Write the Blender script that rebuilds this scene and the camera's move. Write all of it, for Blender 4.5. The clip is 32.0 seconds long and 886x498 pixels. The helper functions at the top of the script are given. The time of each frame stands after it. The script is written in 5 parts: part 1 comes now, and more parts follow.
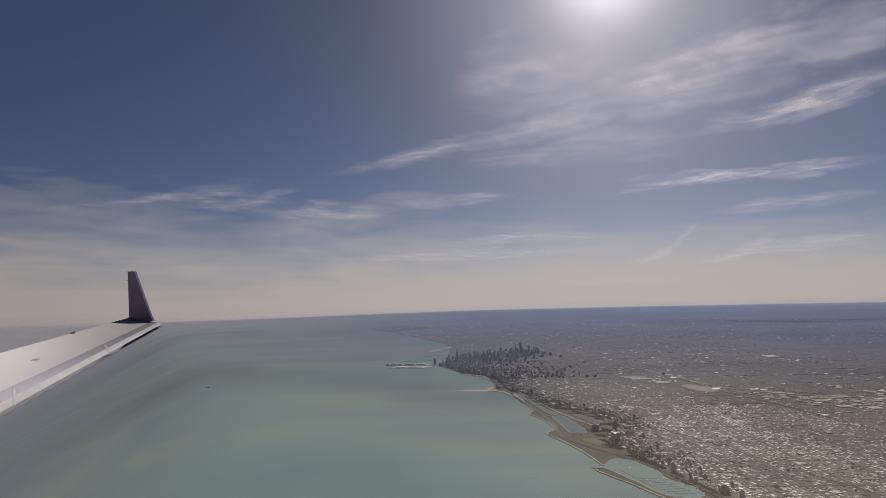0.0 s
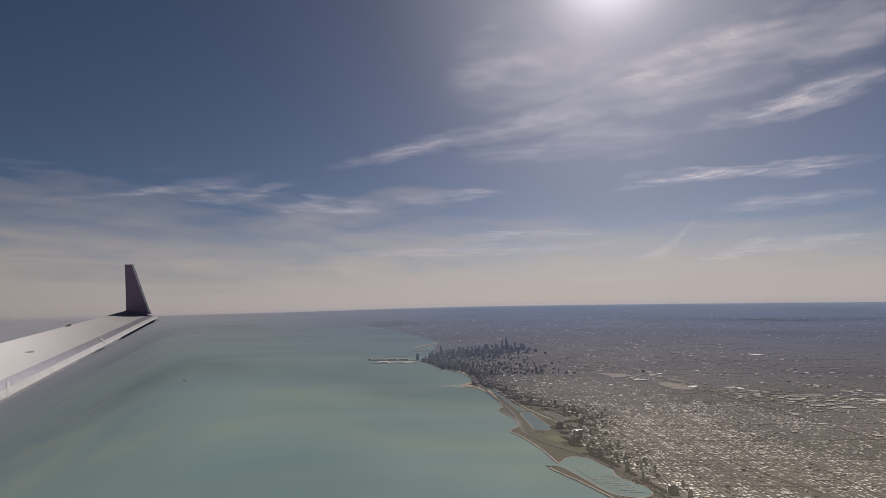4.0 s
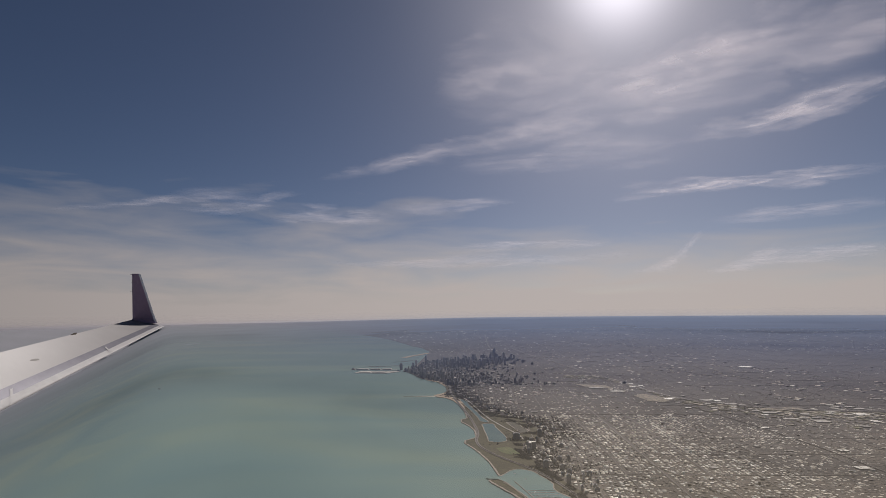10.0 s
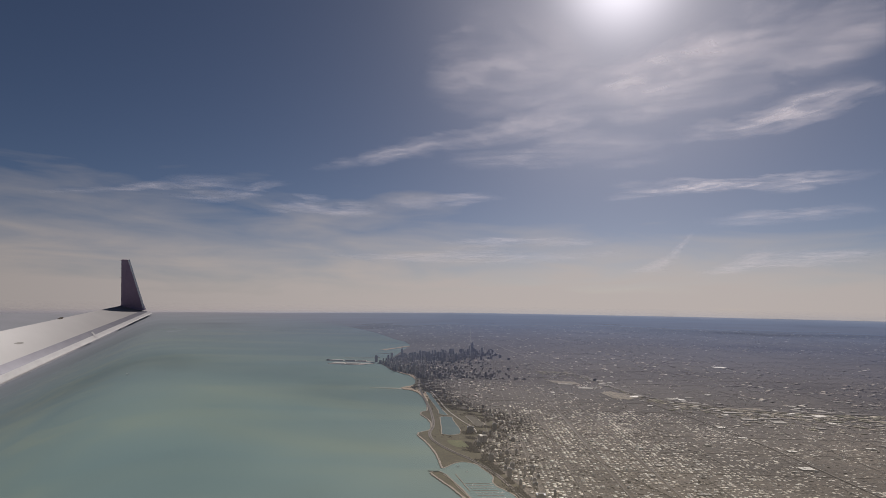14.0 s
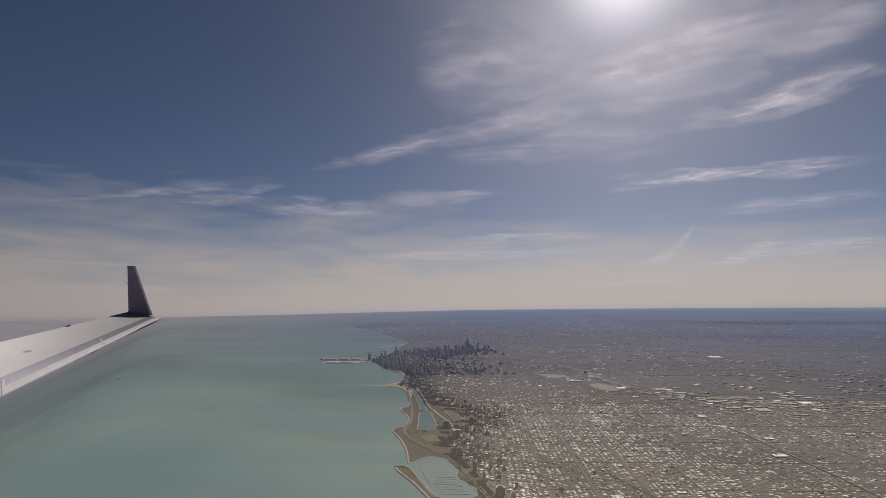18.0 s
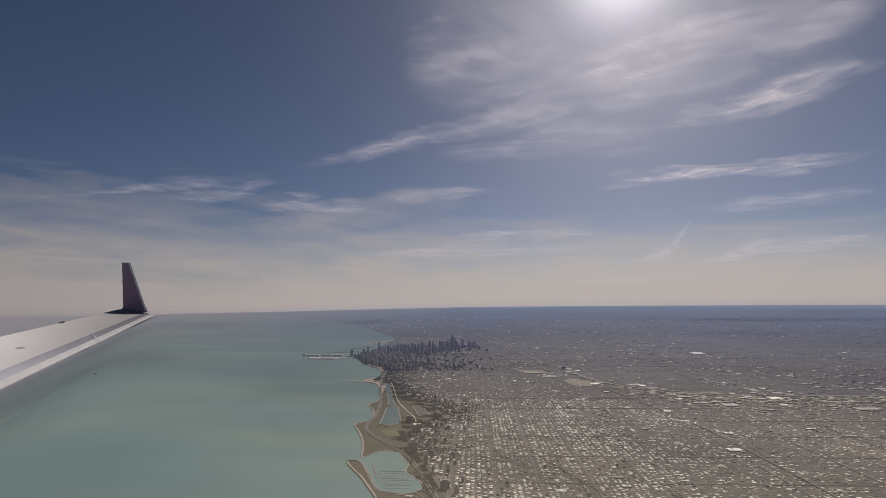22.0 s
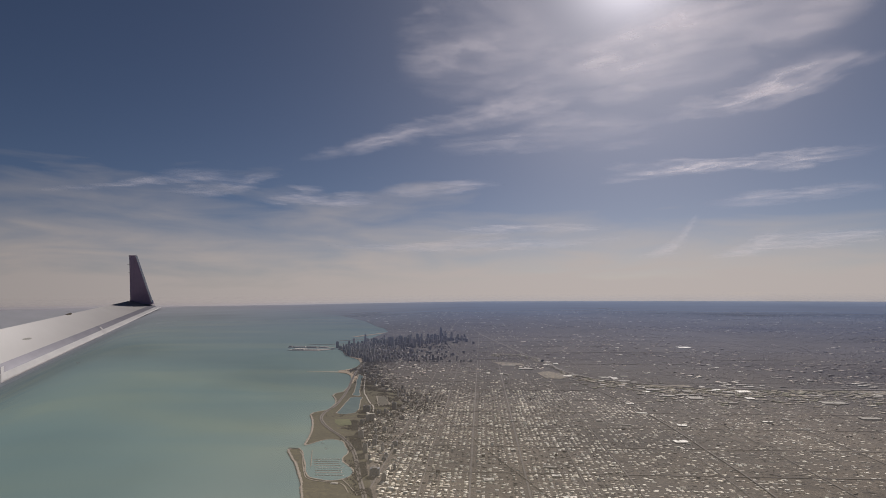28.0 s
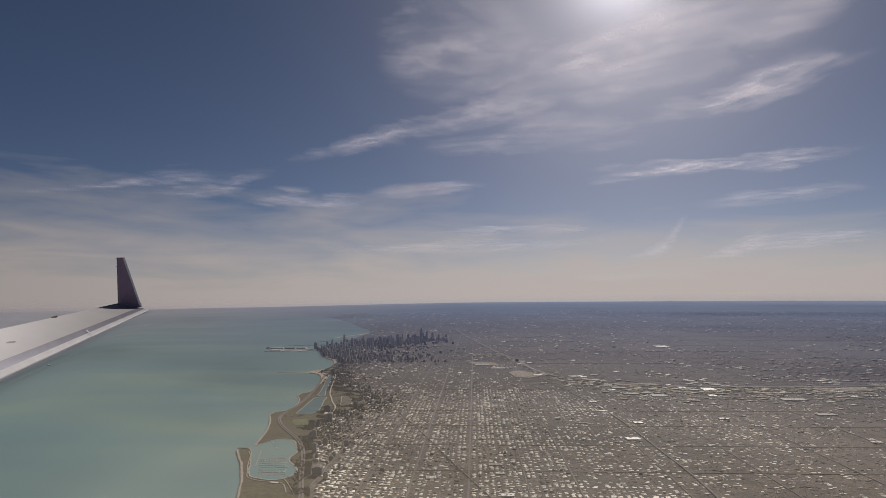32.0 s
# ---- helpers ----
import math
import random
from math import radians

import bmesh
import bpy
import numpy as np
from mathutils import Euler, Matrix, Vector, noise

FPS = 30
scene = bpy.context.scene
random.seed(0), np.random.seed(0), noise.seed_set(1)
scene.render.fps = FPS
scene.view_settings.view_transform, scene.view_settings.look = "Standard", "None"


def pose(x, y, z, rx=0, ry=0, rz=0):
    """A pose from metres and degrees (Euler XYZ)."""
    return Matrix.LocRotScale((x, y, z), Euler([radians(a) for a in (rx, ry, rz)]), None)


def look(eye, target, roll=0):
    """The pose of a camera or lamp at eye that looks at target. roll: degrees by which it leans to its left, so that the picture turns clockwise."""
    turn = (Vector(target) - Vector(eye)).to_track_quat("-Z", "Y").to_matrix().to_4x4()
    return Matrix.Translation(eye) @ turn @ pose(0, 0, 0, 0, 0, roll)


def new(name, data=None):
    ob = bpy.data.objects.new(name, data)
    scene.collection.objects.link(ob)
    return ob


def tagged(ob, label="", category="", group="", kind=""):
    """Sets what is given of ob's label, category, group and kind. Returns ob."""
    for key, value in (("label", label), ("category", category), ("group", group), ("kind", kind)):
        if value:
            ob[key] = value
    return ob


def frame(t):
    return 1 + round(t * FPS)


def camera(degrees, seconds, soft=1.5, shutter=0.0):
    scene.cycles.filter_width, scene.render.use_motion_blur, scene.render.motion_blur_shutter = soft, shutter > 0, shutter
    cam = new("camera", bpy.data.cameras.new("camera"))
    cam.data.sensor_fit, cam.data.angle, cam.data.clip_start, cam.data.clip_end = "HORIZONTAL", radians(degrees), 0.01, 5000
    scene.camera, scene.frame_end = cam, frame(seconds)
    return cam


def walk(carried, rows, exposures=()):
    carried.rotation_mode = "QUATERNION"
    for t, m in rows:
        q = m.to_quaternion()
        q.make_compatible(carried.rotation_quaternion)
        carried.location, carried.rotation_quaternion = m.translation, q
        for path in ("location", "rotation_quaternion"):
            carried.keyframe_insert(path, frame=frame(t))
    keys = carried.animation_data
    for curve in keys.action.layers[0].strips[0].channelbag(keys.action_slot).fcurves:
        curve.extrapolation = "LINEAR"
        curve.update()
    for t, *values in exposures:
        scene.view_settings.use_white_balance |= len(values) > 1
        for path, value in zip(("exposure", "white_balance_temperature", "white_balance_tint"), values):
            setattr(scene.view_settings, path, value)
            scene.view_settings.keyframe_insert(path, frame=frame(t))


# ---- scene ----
# One metre stands for about one kilometre of land, lake and city; the wing is sized and placed to fit the camera's
# view.
cam = camera(79.57, 32.0, soft=0.75)
PATH = [
    (0.0, -1.9696, -0.5040, 1.8652, 95.63, 1.51, 3.61),
    (0.5, -1.9062, -0.4836, 1.8610, 95.88, 1.49, 3.79),
    (1.0, -1.8428, -0.4635, 1.8567, 95.74, 1.39, 3.98),
    (1.5, -1.7796, -0.4438, 1.8524, 95.33, 1.26, 4.12),
    (2.0, -1.7165, -0.4244, 1.8479, 95.74, 1.18, 4.09),
    (2.5, -1.6535, -0.4053, 1.8433, 96.21, 1.14, 4.04),
    (3.0, -1.5905, -0.3865, 1.8387, 96.07, 1.10, 3.93),
    (3.5, -1.5277, -0.3681, 1.8340, 95.19, 0.92, 3.73),
    (5.5, -1.2776, -0.2975, 1.8144, 95.31, 1.51, 3.38),
    (6.0, -1.2154, -0.2806, 1.8093, 94.47, 1.60, 3.66),
    (6.5, -1.1533, -0.2640, 1.8042, 94.71, 1.59, 3.87),
    (7.0, -1.0913, -0.2477, 1.7990, 95.04, 1.51, 4.15),
    (7.5, -1.0295, -0.2317, 1.7938, 95.59, 1.42, 4.35),
    (8.0, -0.9677, -0.2160, 1.7885, 96.00, 1.38, 4.52),
    (8.5, -0.9061, -0.2005, 1.7831, 96.41, 1.18, 4.64),
    (9.0, -0.8447, -0.1854, 1.7777, 97.13, 1.01, 4.68),
    (9.5, -0.7834, -0.1705, 1.7723, 97.24, 0.89, 4.65),
    (10.0, -0.7222, -0.1559, 1.7668, 96.39, 0.71, 4.68),
    (10.5, -0.6612, -0.1415, 1.7613, 95.41, 0.63, 4.67),
    (11.0, -0.6003, -0.1274, 1.7557, 94.80, 0.30, 4.55),
    (11.5, -0.5395, -0.1136, 1.7502, 94.79, -0.01, 4.33),
    (12.0, -0.4790, -0.1000, 1.7445, 94.78, -0.21, 4.16),
    (12.5, -0.4185, -0.0867, 1.7389, 95.66, -0.30, 3.89),
    (13.0, -0.3582, -0.0736, 1.7332, 96.39, -0.11, 3.71),
    (13.5, -0.2981, -0.0608, 1.7276, 96.30, -0.45, 3.68),
    (14.0, -0.2382, -0.0482, 1.7219, 95.84, -0.83, 3.99),
    (14.5, -0.1784, -0.0358, 1.7161, 94.06, -0.59, 4.45),
    (16.5, 0.0591, 0.0115, 1.6932, 95.34, 0.54, 5.20),
    (17.0, 0.1181, 0.0228, 1.6874, 95.61, 0.72, 5.11),
    (17.5, 0.1768, 0.0338, 1.6816, 95.76, 0.87, 5.00),
    (18.0, 0.2354, 0.0447, 1.6759, 95.62, 0.70, 4.86),
    (18.5, 0.2938, 0.0554, 1.6702, 95.86, 0.71, 4.71),
    (19.0, 0.3520, 0.0658, 1.6644, 95.56, 0.80, 4.63),
    (19.5, 0.4100, 0.0761, 1.6587, 95.34, 0.82, 4.65),
    (20.0, 0.4679, 0.0862, 1.6530, 94.90, 0.77, 4.98),
    (20.5, 0.5255, 0.0961, 1.6473, 94.65, 0.83, 5.10),
    (21.0, 0.5830, 0.1059, 1.6417, 93.65, 0.93, 5.10),
    (21.5, 0.6402, 0.1154, 1.6360, 94.63, 0.76, 4.82),
    (22.0, 0.6972, 0.1248, 1.6304, 95.33, 0.64, 4.69),
    (22.5, 0.7541, 0.1340, 1.6249, 94.93, 0.82, 4.83),
    (23.0, 0.8107, 0.1431, 1.6193, 93.95, 0.93, 4.98),
    (23.5, 0.8671, 0.1520, 1.6138, 93.37, 0.81, 5.01),
    (24.0, 0.9234, 0.1607, 1.6083, 93.98, 0.81, 4.91),
    (24.5, 0.9794, 0.1693, 1.6029, 94.87, 1.02, 5.02),
    (26.5, 1.2012, 0.2023, 1.5817, 94.19, 0.93, 5.78),
    (27.0, 1.2561, 0.2102, 1.5765, 95.22, 0.69, 5.66),
    (27.5, 1.3108, 0.2180, 1.5714, 95.36, 0.44, 5.67),
    (28.0, 1.3652, 0.2256, 1.5663, 94.75, 0.32, 5.60),
    (28.5, 1.4194, 0.2332, 1.5613, 95.09, 0.20, 5.40),
    (29.0, 1.4734, 0.2406, 1.5564, 95.40, 0.03, 5.24),
    (29.5, 1.5271, 0.2479, 1.5516, 94.93, -0.08, 5.06),
    (30.0, 1.5806, 0.2551, 1.5468, 94.52, -0.05, 4.82),
    (30.5, 1.6339, 0.2622, 1.5421, 94.87, -0.02, 4.62),
    (31.0, 1.6869, 0.2692, 1.5375, 94.85, 0.17, 4.53),
    (31.5, 1.7396, 0.2762, 1.5329, 95.23, 0.48, 4.61),
    (32.0, 1.7921, 0.2830, 1.5285, 94.89, 0.57, 4.86),

]
walk(cam, [(t, pose(x, y, z, rx, ry, rz)) for t, x, y, z, rx, ry, rz in PATH],
     exposures=[(0.0, 0.35, 6350, 15.0), (32.0, 0.35, 6350, 15.0)])

# ---- light ----
SUN_AZ, SUN_EL = radians(15.3), radians(32.4)
sun_way = Vector((math.sin(SUN_AZ) * math.cos(SUN_EL), math.cos(SUN_AZ) * math.cos(SUN_EL), math.sin(SUN_EL)))
world = bpy.data.worlds.new("sky")
scene.world = world
world.use_nodes = True
wn = world.node_tree.nodes
sky = wn.new("ShaderNodeTexSky")
sky.sky_type, sky.sun_disc = "NISHITA", False
sky.sun_elevation, sky.sun_rotation = SUN_EL, SUN_AZ
sky.air_density, sky.dust_density, sky.ozone_density, sky.altitude = 0.8, 4.2, 2.2, 2500.0


def sky_colour():
    """Clear sky above, a pale veil of haze and thin cloud low over the horizon."""
    link = world.node_tree.links.new
    tc, sep = wn.new("ShaderNodeTexCoord"), wn.new("ShaderNodeSeparateXYZ")
    link(tc.outputs["Generated"], sep.inputs[0])
    mp, nz = wn.new("ShaderNodeMapping"), wn.new("ShaderNodeTexNoise")
    mp.inputs["Scale"].default_value, mp.inputs["Location"].default_value = (3.5, 3.5, 19.0), (2.3, 1.1, 0.7)
    nz.inputs["Scale"].default_value, nz.inputs["Detail"].default_value, nz.inputs["Distortion"].default_value = 1.5, 9.0, 0.4
    link(tc.outputs["Generated"], mp.inputs[0])
    link(mp.outputs[0], nz.inputs["Vector"])
    add = wn.new("ShaderNodeMath")
    add.operation = "MULTIPLY_ADD"
    add.inputs[1].default_value = 0.24
    link(nz.outputs["Fac"], add.inputs[0])
    link(sep.outputs[2], add.inputs[2])
    ramp = wn.new("ShaderNodeValToRGB")
    e = ramp.color_ramp.elements
    e[0].position, e[0].color = 0.140, (0.97, 0.97, 0.97, 1)
    e[1].position, e[1].color = 0.320, (0, 0, 0, 1)
    mid = e.new(0.212)
    mid.color = (0.5, 0.5, 0.5, 1)
    # the veil lies lower in the west
    west = wn.new("ShaderNodeMapRange")
    for k, x in enumerate((-0.1, 0.6, 0.0, 0.115)):
        west.inputs[k + 1].default_value = x
    link(sep.outputs[0], west.inputs[0])
    both = wn.new("ShaderNodeMath")
    both.operation = "ADD"
    link(add.outputs[0], both.inputs[0])
    rise_up, lean = wn.new("ShaderNodeMapRange"), wn.new("ShaderNodeMath")
    lean.operation = "MULTIPLY"
    for k, x in enumerate((0.03, 0.15, 0.0, 1.0)):
        rise_up.inputs[k + 1].default_value = x
    link(sep.outputs[2], rise_up.inputs[0])
    link(west.outputs[0], lean.inputs[0])
    link(rise_up.outputs[0], lean.inputs[1])
    link(lean.outputs[0], both.inputs[1])
    link(both.outputs[0], ramp.inputs[0])
    dim = wn.new("ShaderNodeVectorMath")
    dim.operation = "SCALE"
    dim.inputs["Scale"].default_value = 0.0252
    link(sky.outputs[0], dim.inputs[0])
    mix = wn.new("ShaderNodeMix")
    mix.data_type = "RGBA"
    # haze scatters forward, palest towards the sun; the fall-off also paints in vignetting
    dot, fall, veil = wn.new("ShaderNodeVectorMath"), wn.new("ShaderNodeMapRange"), wn.new("ShaderNodeVectorMath")
    dot.operation, veil.operation = "DOT_PRODUCT", "SCALE"
    dot.inputs[1].default_value = (math.sin(SUN_AZ), math.cos(SUN_AZ), 0)
    link(tc.outputs["Generated"], dot.inputs[0])
    for k, x in enumerate((0.45, 1.0, 0.70, 1.02)):
        fall.inputs[k + 1].default_value = x
    link(dot.outputs["Value"], fall.inputs[0])
    veil.inputs[0].default_value = (0.355, 0.322, 0.294)
    link(fall.outputs[0], veil.inputs["Scale"])
    link(veil.outputs[0], mix.inputs[7])
    link(ramp.outputs[0], mix.inputs[0])
    # glow added round the sun: painted glare, and an aureole of thin ice cloud
    near, ring, glow, total = wn.new("ShaderNodeVectorMath"), wn.new("ShaderNodeMapRange"), wn.new("ShaderNodeVectorMath"), wn.new("ShaderNodeVectorMath")
    near.operation, glow.operation, total.operation = "DOT_PRODUCT", "SCALE", "ADD"
    near.inputs[1].default_value = sun_way
    link(tc.outputs["Generated"], near.inputs[0])
    for k, x in enumerate((0.91, 1.0, 0.0, 1.0)):
        ring.inputs[k + 1].default_value = x
    link(near.outputs["Value"], ring.inputs[0])
    peak, core, both_glows = wn.new("ShaderNodeMath"), wn.new("ShaderNodeMapRange"), wn.new("ShaderNodeMath")
    peak.operation, both_glows.operation = "POWER", "MULTIPLY_ADD"
    peak.inputs[1].default_value = 2.2
    link(ring.outputs[0], peak.inputs[0])
    for k, x in enumerate((0.970, 1.0, 0.0, 1.0)):
        core.inputs[k + 1].default_value = x
    link(near.outputs["Value"], core.inputs[0])
    sharp = wn.new("ShaderNodeMath")
    sharp.operation = "POWER"
    sharp.inputs[1].default_value = 9.0
    link(core.outputs[0], sharp.inputs[0])
    both_glows.inputs[1].default_value = 9.0
    link(sharp.outputs[0], both_glows.inputs[0])
    link(peak.outputs[0], both_glows.inputs[2])
    glow.inputs[0].default_value = (0.066, 0.064, 0.066)
    link(both_glows.outputs[0], glow.inputs["Scale"])
    link(dim.outputs[0], total.inputs[0])
    link(glow.outputs[0], total.inputs[1])
    link(total.outputs[0], mix.inputs[6])
    link(mix.outputs[2], wn["Background"].inputs["Color"])


sky_colour()
wn["Background"].inputs["Strength"].default_value = 1.0
sun = new("sun", bpy.data.lights.new("sun", "SUN"))
sun.data.energy, sun.data.angle, sun.data.color = 4.3, radians(0.5), (1.0, 0.95, 0.87)
sun.matrix_world = look(sun_way * 50, (0, 0, 0))


# ---- materials ----
class Nodes:
    """A node material under construction."""

    def __init__(self, name):
        self.mat = bpy.data.materials.new(name)
        self.mat.use_nodes = True
        self.tree = self.mat.node_tree
        self.bsdf = self.tree.nodes["Principled BSDF"]
        self.out = self.tree.nodes["Material Output"]

    def add(self, kind, **sets):
        n = self.tree.nodes.new(kind)
        for k, v in sets.items():
            n.inputs[k.replace("_", " ")].default_value = v
        return n

    def link(self, a, b):
        self.tree.links.new(a, b)

    def place(self, scale=(1, 1, 1), turn=0.0):
        tc = self.add("ShaderNodeTexCoord")
        m = self.add("ShaderNodeMapping")
        m.inputs["Scale"].default_value = scale
        m.inputs["Rotation"].default_value = (0, 0, turn)
        self.link(tc.outputs["Object"], m.inputs["Vector"])
        return m.outputs[0]

    def noise(self, vec, scale, detail=4.0, rough=0.55, distortion=0.0):
        n = self.add("ShaderNodeTexNoise", Scale=scale, Detail=detail, Roughness=rough, Distortion=distortion)
        self.link(vec, n.inputs["Vector"])
        return n.outputs["Fac"]

    def ramp(self, fac, stops, mode="LINEAR"):
        r = self.add("ShaderNodeValToRGB")
        r.color_ramp.interpolation = mode
        e = r.color_ramp.elements
        while len(e) < len(stops):
            e.new(0.5)
        for el, (p, c) in zip(e, stops):
            el.position = p
            el.color = (c, c, c, 1) if isinstance(c, (int, float)) else (*c, 1)
        self.link(fac, r.inputs[0])
        return r.outputs["Color"]

    def mix(self, fac, a, b, blend="MIX"):
        m = self.add("ShaderNodeMix")
        m.data_type, m.blend_type = "RGBA", blend
        for sock, v in ((m.inputs[0], fac), (m.inputs[6], a), (m.inputs[7], b)):
            if isinstance(v, bpy.types.NodeSocket):
                self.link(v, sock)
            elif isinstance(v, (int, float)):
                sock.default_value = v
            else:
                sock.default_value = (*v, 1)
        return m.outputs[2]

    def math(self, op, a, b=0.0):
        m = self.add("ShaderNodeMath")
        m.operation = op
        for sock, v in ((m.inputs[0], a), (m.inputs[1], b)):
            if isinstance(v, bpy.types.NodeSocket):
                self.link(v, sock)
            else:
                sock.default_value = v
        return m.outputs[0]

    def bump(self, height, strength, distance, level=False):
        """Fine relief; level: over a face that is taken as level."""
        b = self.add("ShaderNodeBump", Strength=strength, Distance=distance)
        if level:
            up = self.add("ShaderNodeCombineXYZ", Z=1.0)
            self.link(up.outputs[0], b.inputs["Normal"])
        self.link(height, b.inputs["Height"])
        self.link(b.outputs[0], self.bsdf.inputs["Normal"])

    def done(self, color=None, rough=0.7, metal=0.0, spec=0.5):
        b = self.bsdf.inputs
        if isinstance(color, bpy.types.NodeSocket):
            self.link(color, b["Base Color"])
        elif color is not None:
            b["Base Color"].default_value = (*color, 1)
        if isinstance(rough, bpy.types.NodeSocket):
            self.link(rough, b["Roughness"])
        else:
            b["Roughness"].default_value = rough
        b["Metallic"].default_value = metal
        b["Specular IOR Level"].default_value = spec
        return self.mat


def lake_material():
    n = Nodes("lake_water")
    wide = n.noise(n.place((0.10, 0.42, 1), 0.35), 1.0, 4.0, 0.5, 1.1)
    mid = n.noise(n.place((0.5, 2.2, 1), 0.22), 1.0, 4.0, 0.55, 0.4)
    col = n.ramp(wide, [(0.28, (0.135, 0.222, 0.232)), (0.48, (0.168, 0.252, 0.240)), (0.70, (0.230, 0.296, 0.236))])
    col = n.mix(n.math("MULTIPLY", mid, 0.5), col, (0.178, 0.262, 0.242))
    ripples = n.noise(n.place((1, 2.4, 1), 0.4), 42.0, 5.0, 0.6)
    # taken as level, so the sunken part's slopes stay out of the shading
    n.bump(ripples, 0.25, 0.004, level=True)
    return n.done(col, 0.8, 0.0, 0.03)


def harbor_material():
    n = Nodes("harbor_water")
    col = n.ramp(n.noise(n.place(), 5.0), [(0.3, (0.085, 0.140, 0.150)), (0.7, (0.110, 0.168, 0.170))])
    n.bump(n.noise(n.place(), 90.0), 0.1, 0.002)
    return n.done(col, 0.8, 0.0, 0.03)


def city_ground_material():
    """Streets, yards and bare trees between the houses, too fine to tell apart."""
    n = Nodes("city_ground")
    v = n.place()
    fine = n.noise(v, 55.0, 6.0, 0.7)
    mid = n.noise(v, 6.0, 5.0, 0.6)
    wide = n.noise(v, 0.5, 4.0, 0.55)
    col = n.ramp(fine, [(0.30, (0.080, 0.062, 0.048)), (0.52, (0.165, 0.130, 0.096)), (0.70, (0.38, 0.31, 0.22))])
    col = n.mix(n.ramp(mid, [(0.40, 0.0), (0.62, 0.55)]), col, (0.062, 0.050, 0.044))
    col = n.mix(n.ramp(wide, [(0.40, 0.0), (0.66, 0.6)]), col, (0.048, 0.042, 0.043))
    # the far plain's darker tone is put into the colour, growing southward
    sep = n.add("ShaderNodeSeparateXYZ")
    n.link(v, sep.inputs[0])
    far_tone = n.math("ADD", n.math("MULTIPLY", sep.outputs[1], 0.05), n.math("MULTIPLY", mid, 0.12))
    col = n.mix(n.ramp(far_tone, [(0.34, 0.0), (0.56, 0.62)]), col, (0.047, 0.040, 0.041))
    return n.done(col, 0.9, 0.0, 0.2)


def park_material(name, dark, light, scale=22.0):
    n = Nodes(name)
    v = n.place()
    col = n.ramp(n.noise(v, scale, 6.0, 0.65), [(0.30, dark), (0.70, light)])
    col = n.mix(n.ramp(n.noise(v, 4.0, 3.0), [(0.45, 0.0), (0.65, 0.5)]), col, dark)
    return n.done(col, 0.95, 0.0, 0.15)


def island_material(name, stops, rough=0.8, grain=120.0, spec=0.2):
    """Colours that differ from house to house."""
    n = Nodes(name)
    g = n.add("ShaderNodeNewGeometry")
    col = n.ramp(g.outputs["Random Per Island"], stops, "CONSTANT")
    stain = n.noise(n.place(), grain, 3.0, 0.6)
    col = n.mix(0.45, col, n.ramp(stain, [(0.30, 0.55), (0.65, 1.0)]), "MULTIPLY")
    return n.done(col, rough, 0.0, spec)


def plain_material(name, a, b, scale=60.0, rough=0.7, metal=0.0, spec=0.4):
    n = Nodes(name)
    col = n.ramp(n.noise(n.place(), scale, 5.0, 0.6), [(0.30, a), (0.70, b)])
    return n.done(col, rough, metal, spec)


def facade_material(name, stone, glass, lean):
    """Rows of windows on a tower's walls, a few metres high each."""
    n = Nodes(name)
    info = n.add("ShaderNodeObjectInfo")
    tc = n.add("ShaderNodeTexCoord")
    wave = n.add("ShaderNodeTexBrick", Scale=1.0, Mortar_Size=0.0012)
    wave.inputs["Brick Width"].default_value = 0.006
    wave.inputs["Row Height"].default_value = 0.004
    sep = n.add("ShaderNodeSeparateXYZ")
    n.link(tc.outputs["Object"], sep.inputs[0])
    comb = n.add("ShaderNodeCombineXYZ")
    n.link(n.math("ADD", sep.outputs[0], sep.outputs[1]), comb.inputs[0])
    n.link(sep.outputs[2], comb.inputs[1])
    n.link(comb.outputs[0], wave.inputs["Vector"])
    tone = n.ramp(info.outputs["Random"], [(0.0, stone), (1.0, tuple(c * lean for c in stone))])
    wave.inputs["Color1"].default_value = (*glass, 1)
    wave.inputs["Color2"].default_value = (*[c * 1.5 for c in glass], 1)
    n.link(tone, wave.inputs["Mortar"])
    return n.done(wave.outputs["Color"], 0.45, 0.0, 0.4)


LAKE = lake_material()
HARBOR = harbor_material()
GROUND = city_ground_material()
PARK = park_material("park_grass", (0.058, 0.050, 0.028), (0.122, 0.105, 0.055))
LAWN = park_material("sports_lawn", (0.10, 0.115, 0.045), (0.155, 0.155, 0.075))
CROWNS = plain_material("twiggy_crowns", (0.105, 0.088, 0.080), (0.16, 0.135, 0.118), 60.0, 0.95, 0.0, 0.1)
WOODS = plain_material("bare_trees", (0.030, 0.026, 0.022), (0.070, 0.058, 0.046), 90.0, 0.95, 0.0, 0.1)
SAND = plain_material("sand", (0.38, 0.285, 0.185), (0.52, 0.405, 0.27), 40.0, 0.95)
SHALLOW = plain_material("sandy_shallow", (0.27, 0.28, 0.20), (0.38, 0.35, 0.25), 12.0, 0.6)
STONE = plain_material("shore_stone", (0.24, 0.20, 0.16), (0.40, 0.34, 0.27), 150.0, 0.9)
ASPHALT = plain_material("asphalt", (0.13, 0.11, 0.095), (0.20, 0.17, 0.145), 40.0, 0.9)
CONCRETE = plain_material("concrete", (0.36, 0.32, 0.27), (0.50, 0.45, 0.38), 50.0, 0.85)
PATCHY = plain_material("patchy_gravel", (0.10, 0.085, 0.066), (0.40, 0.335, 0.24), 16.0, 0.95)
PALE_ROAD = plain_material("pale_road", (0.17, 0.15, 0.128), (0.27, 0.24, 0.205), 30.0, 0.9)
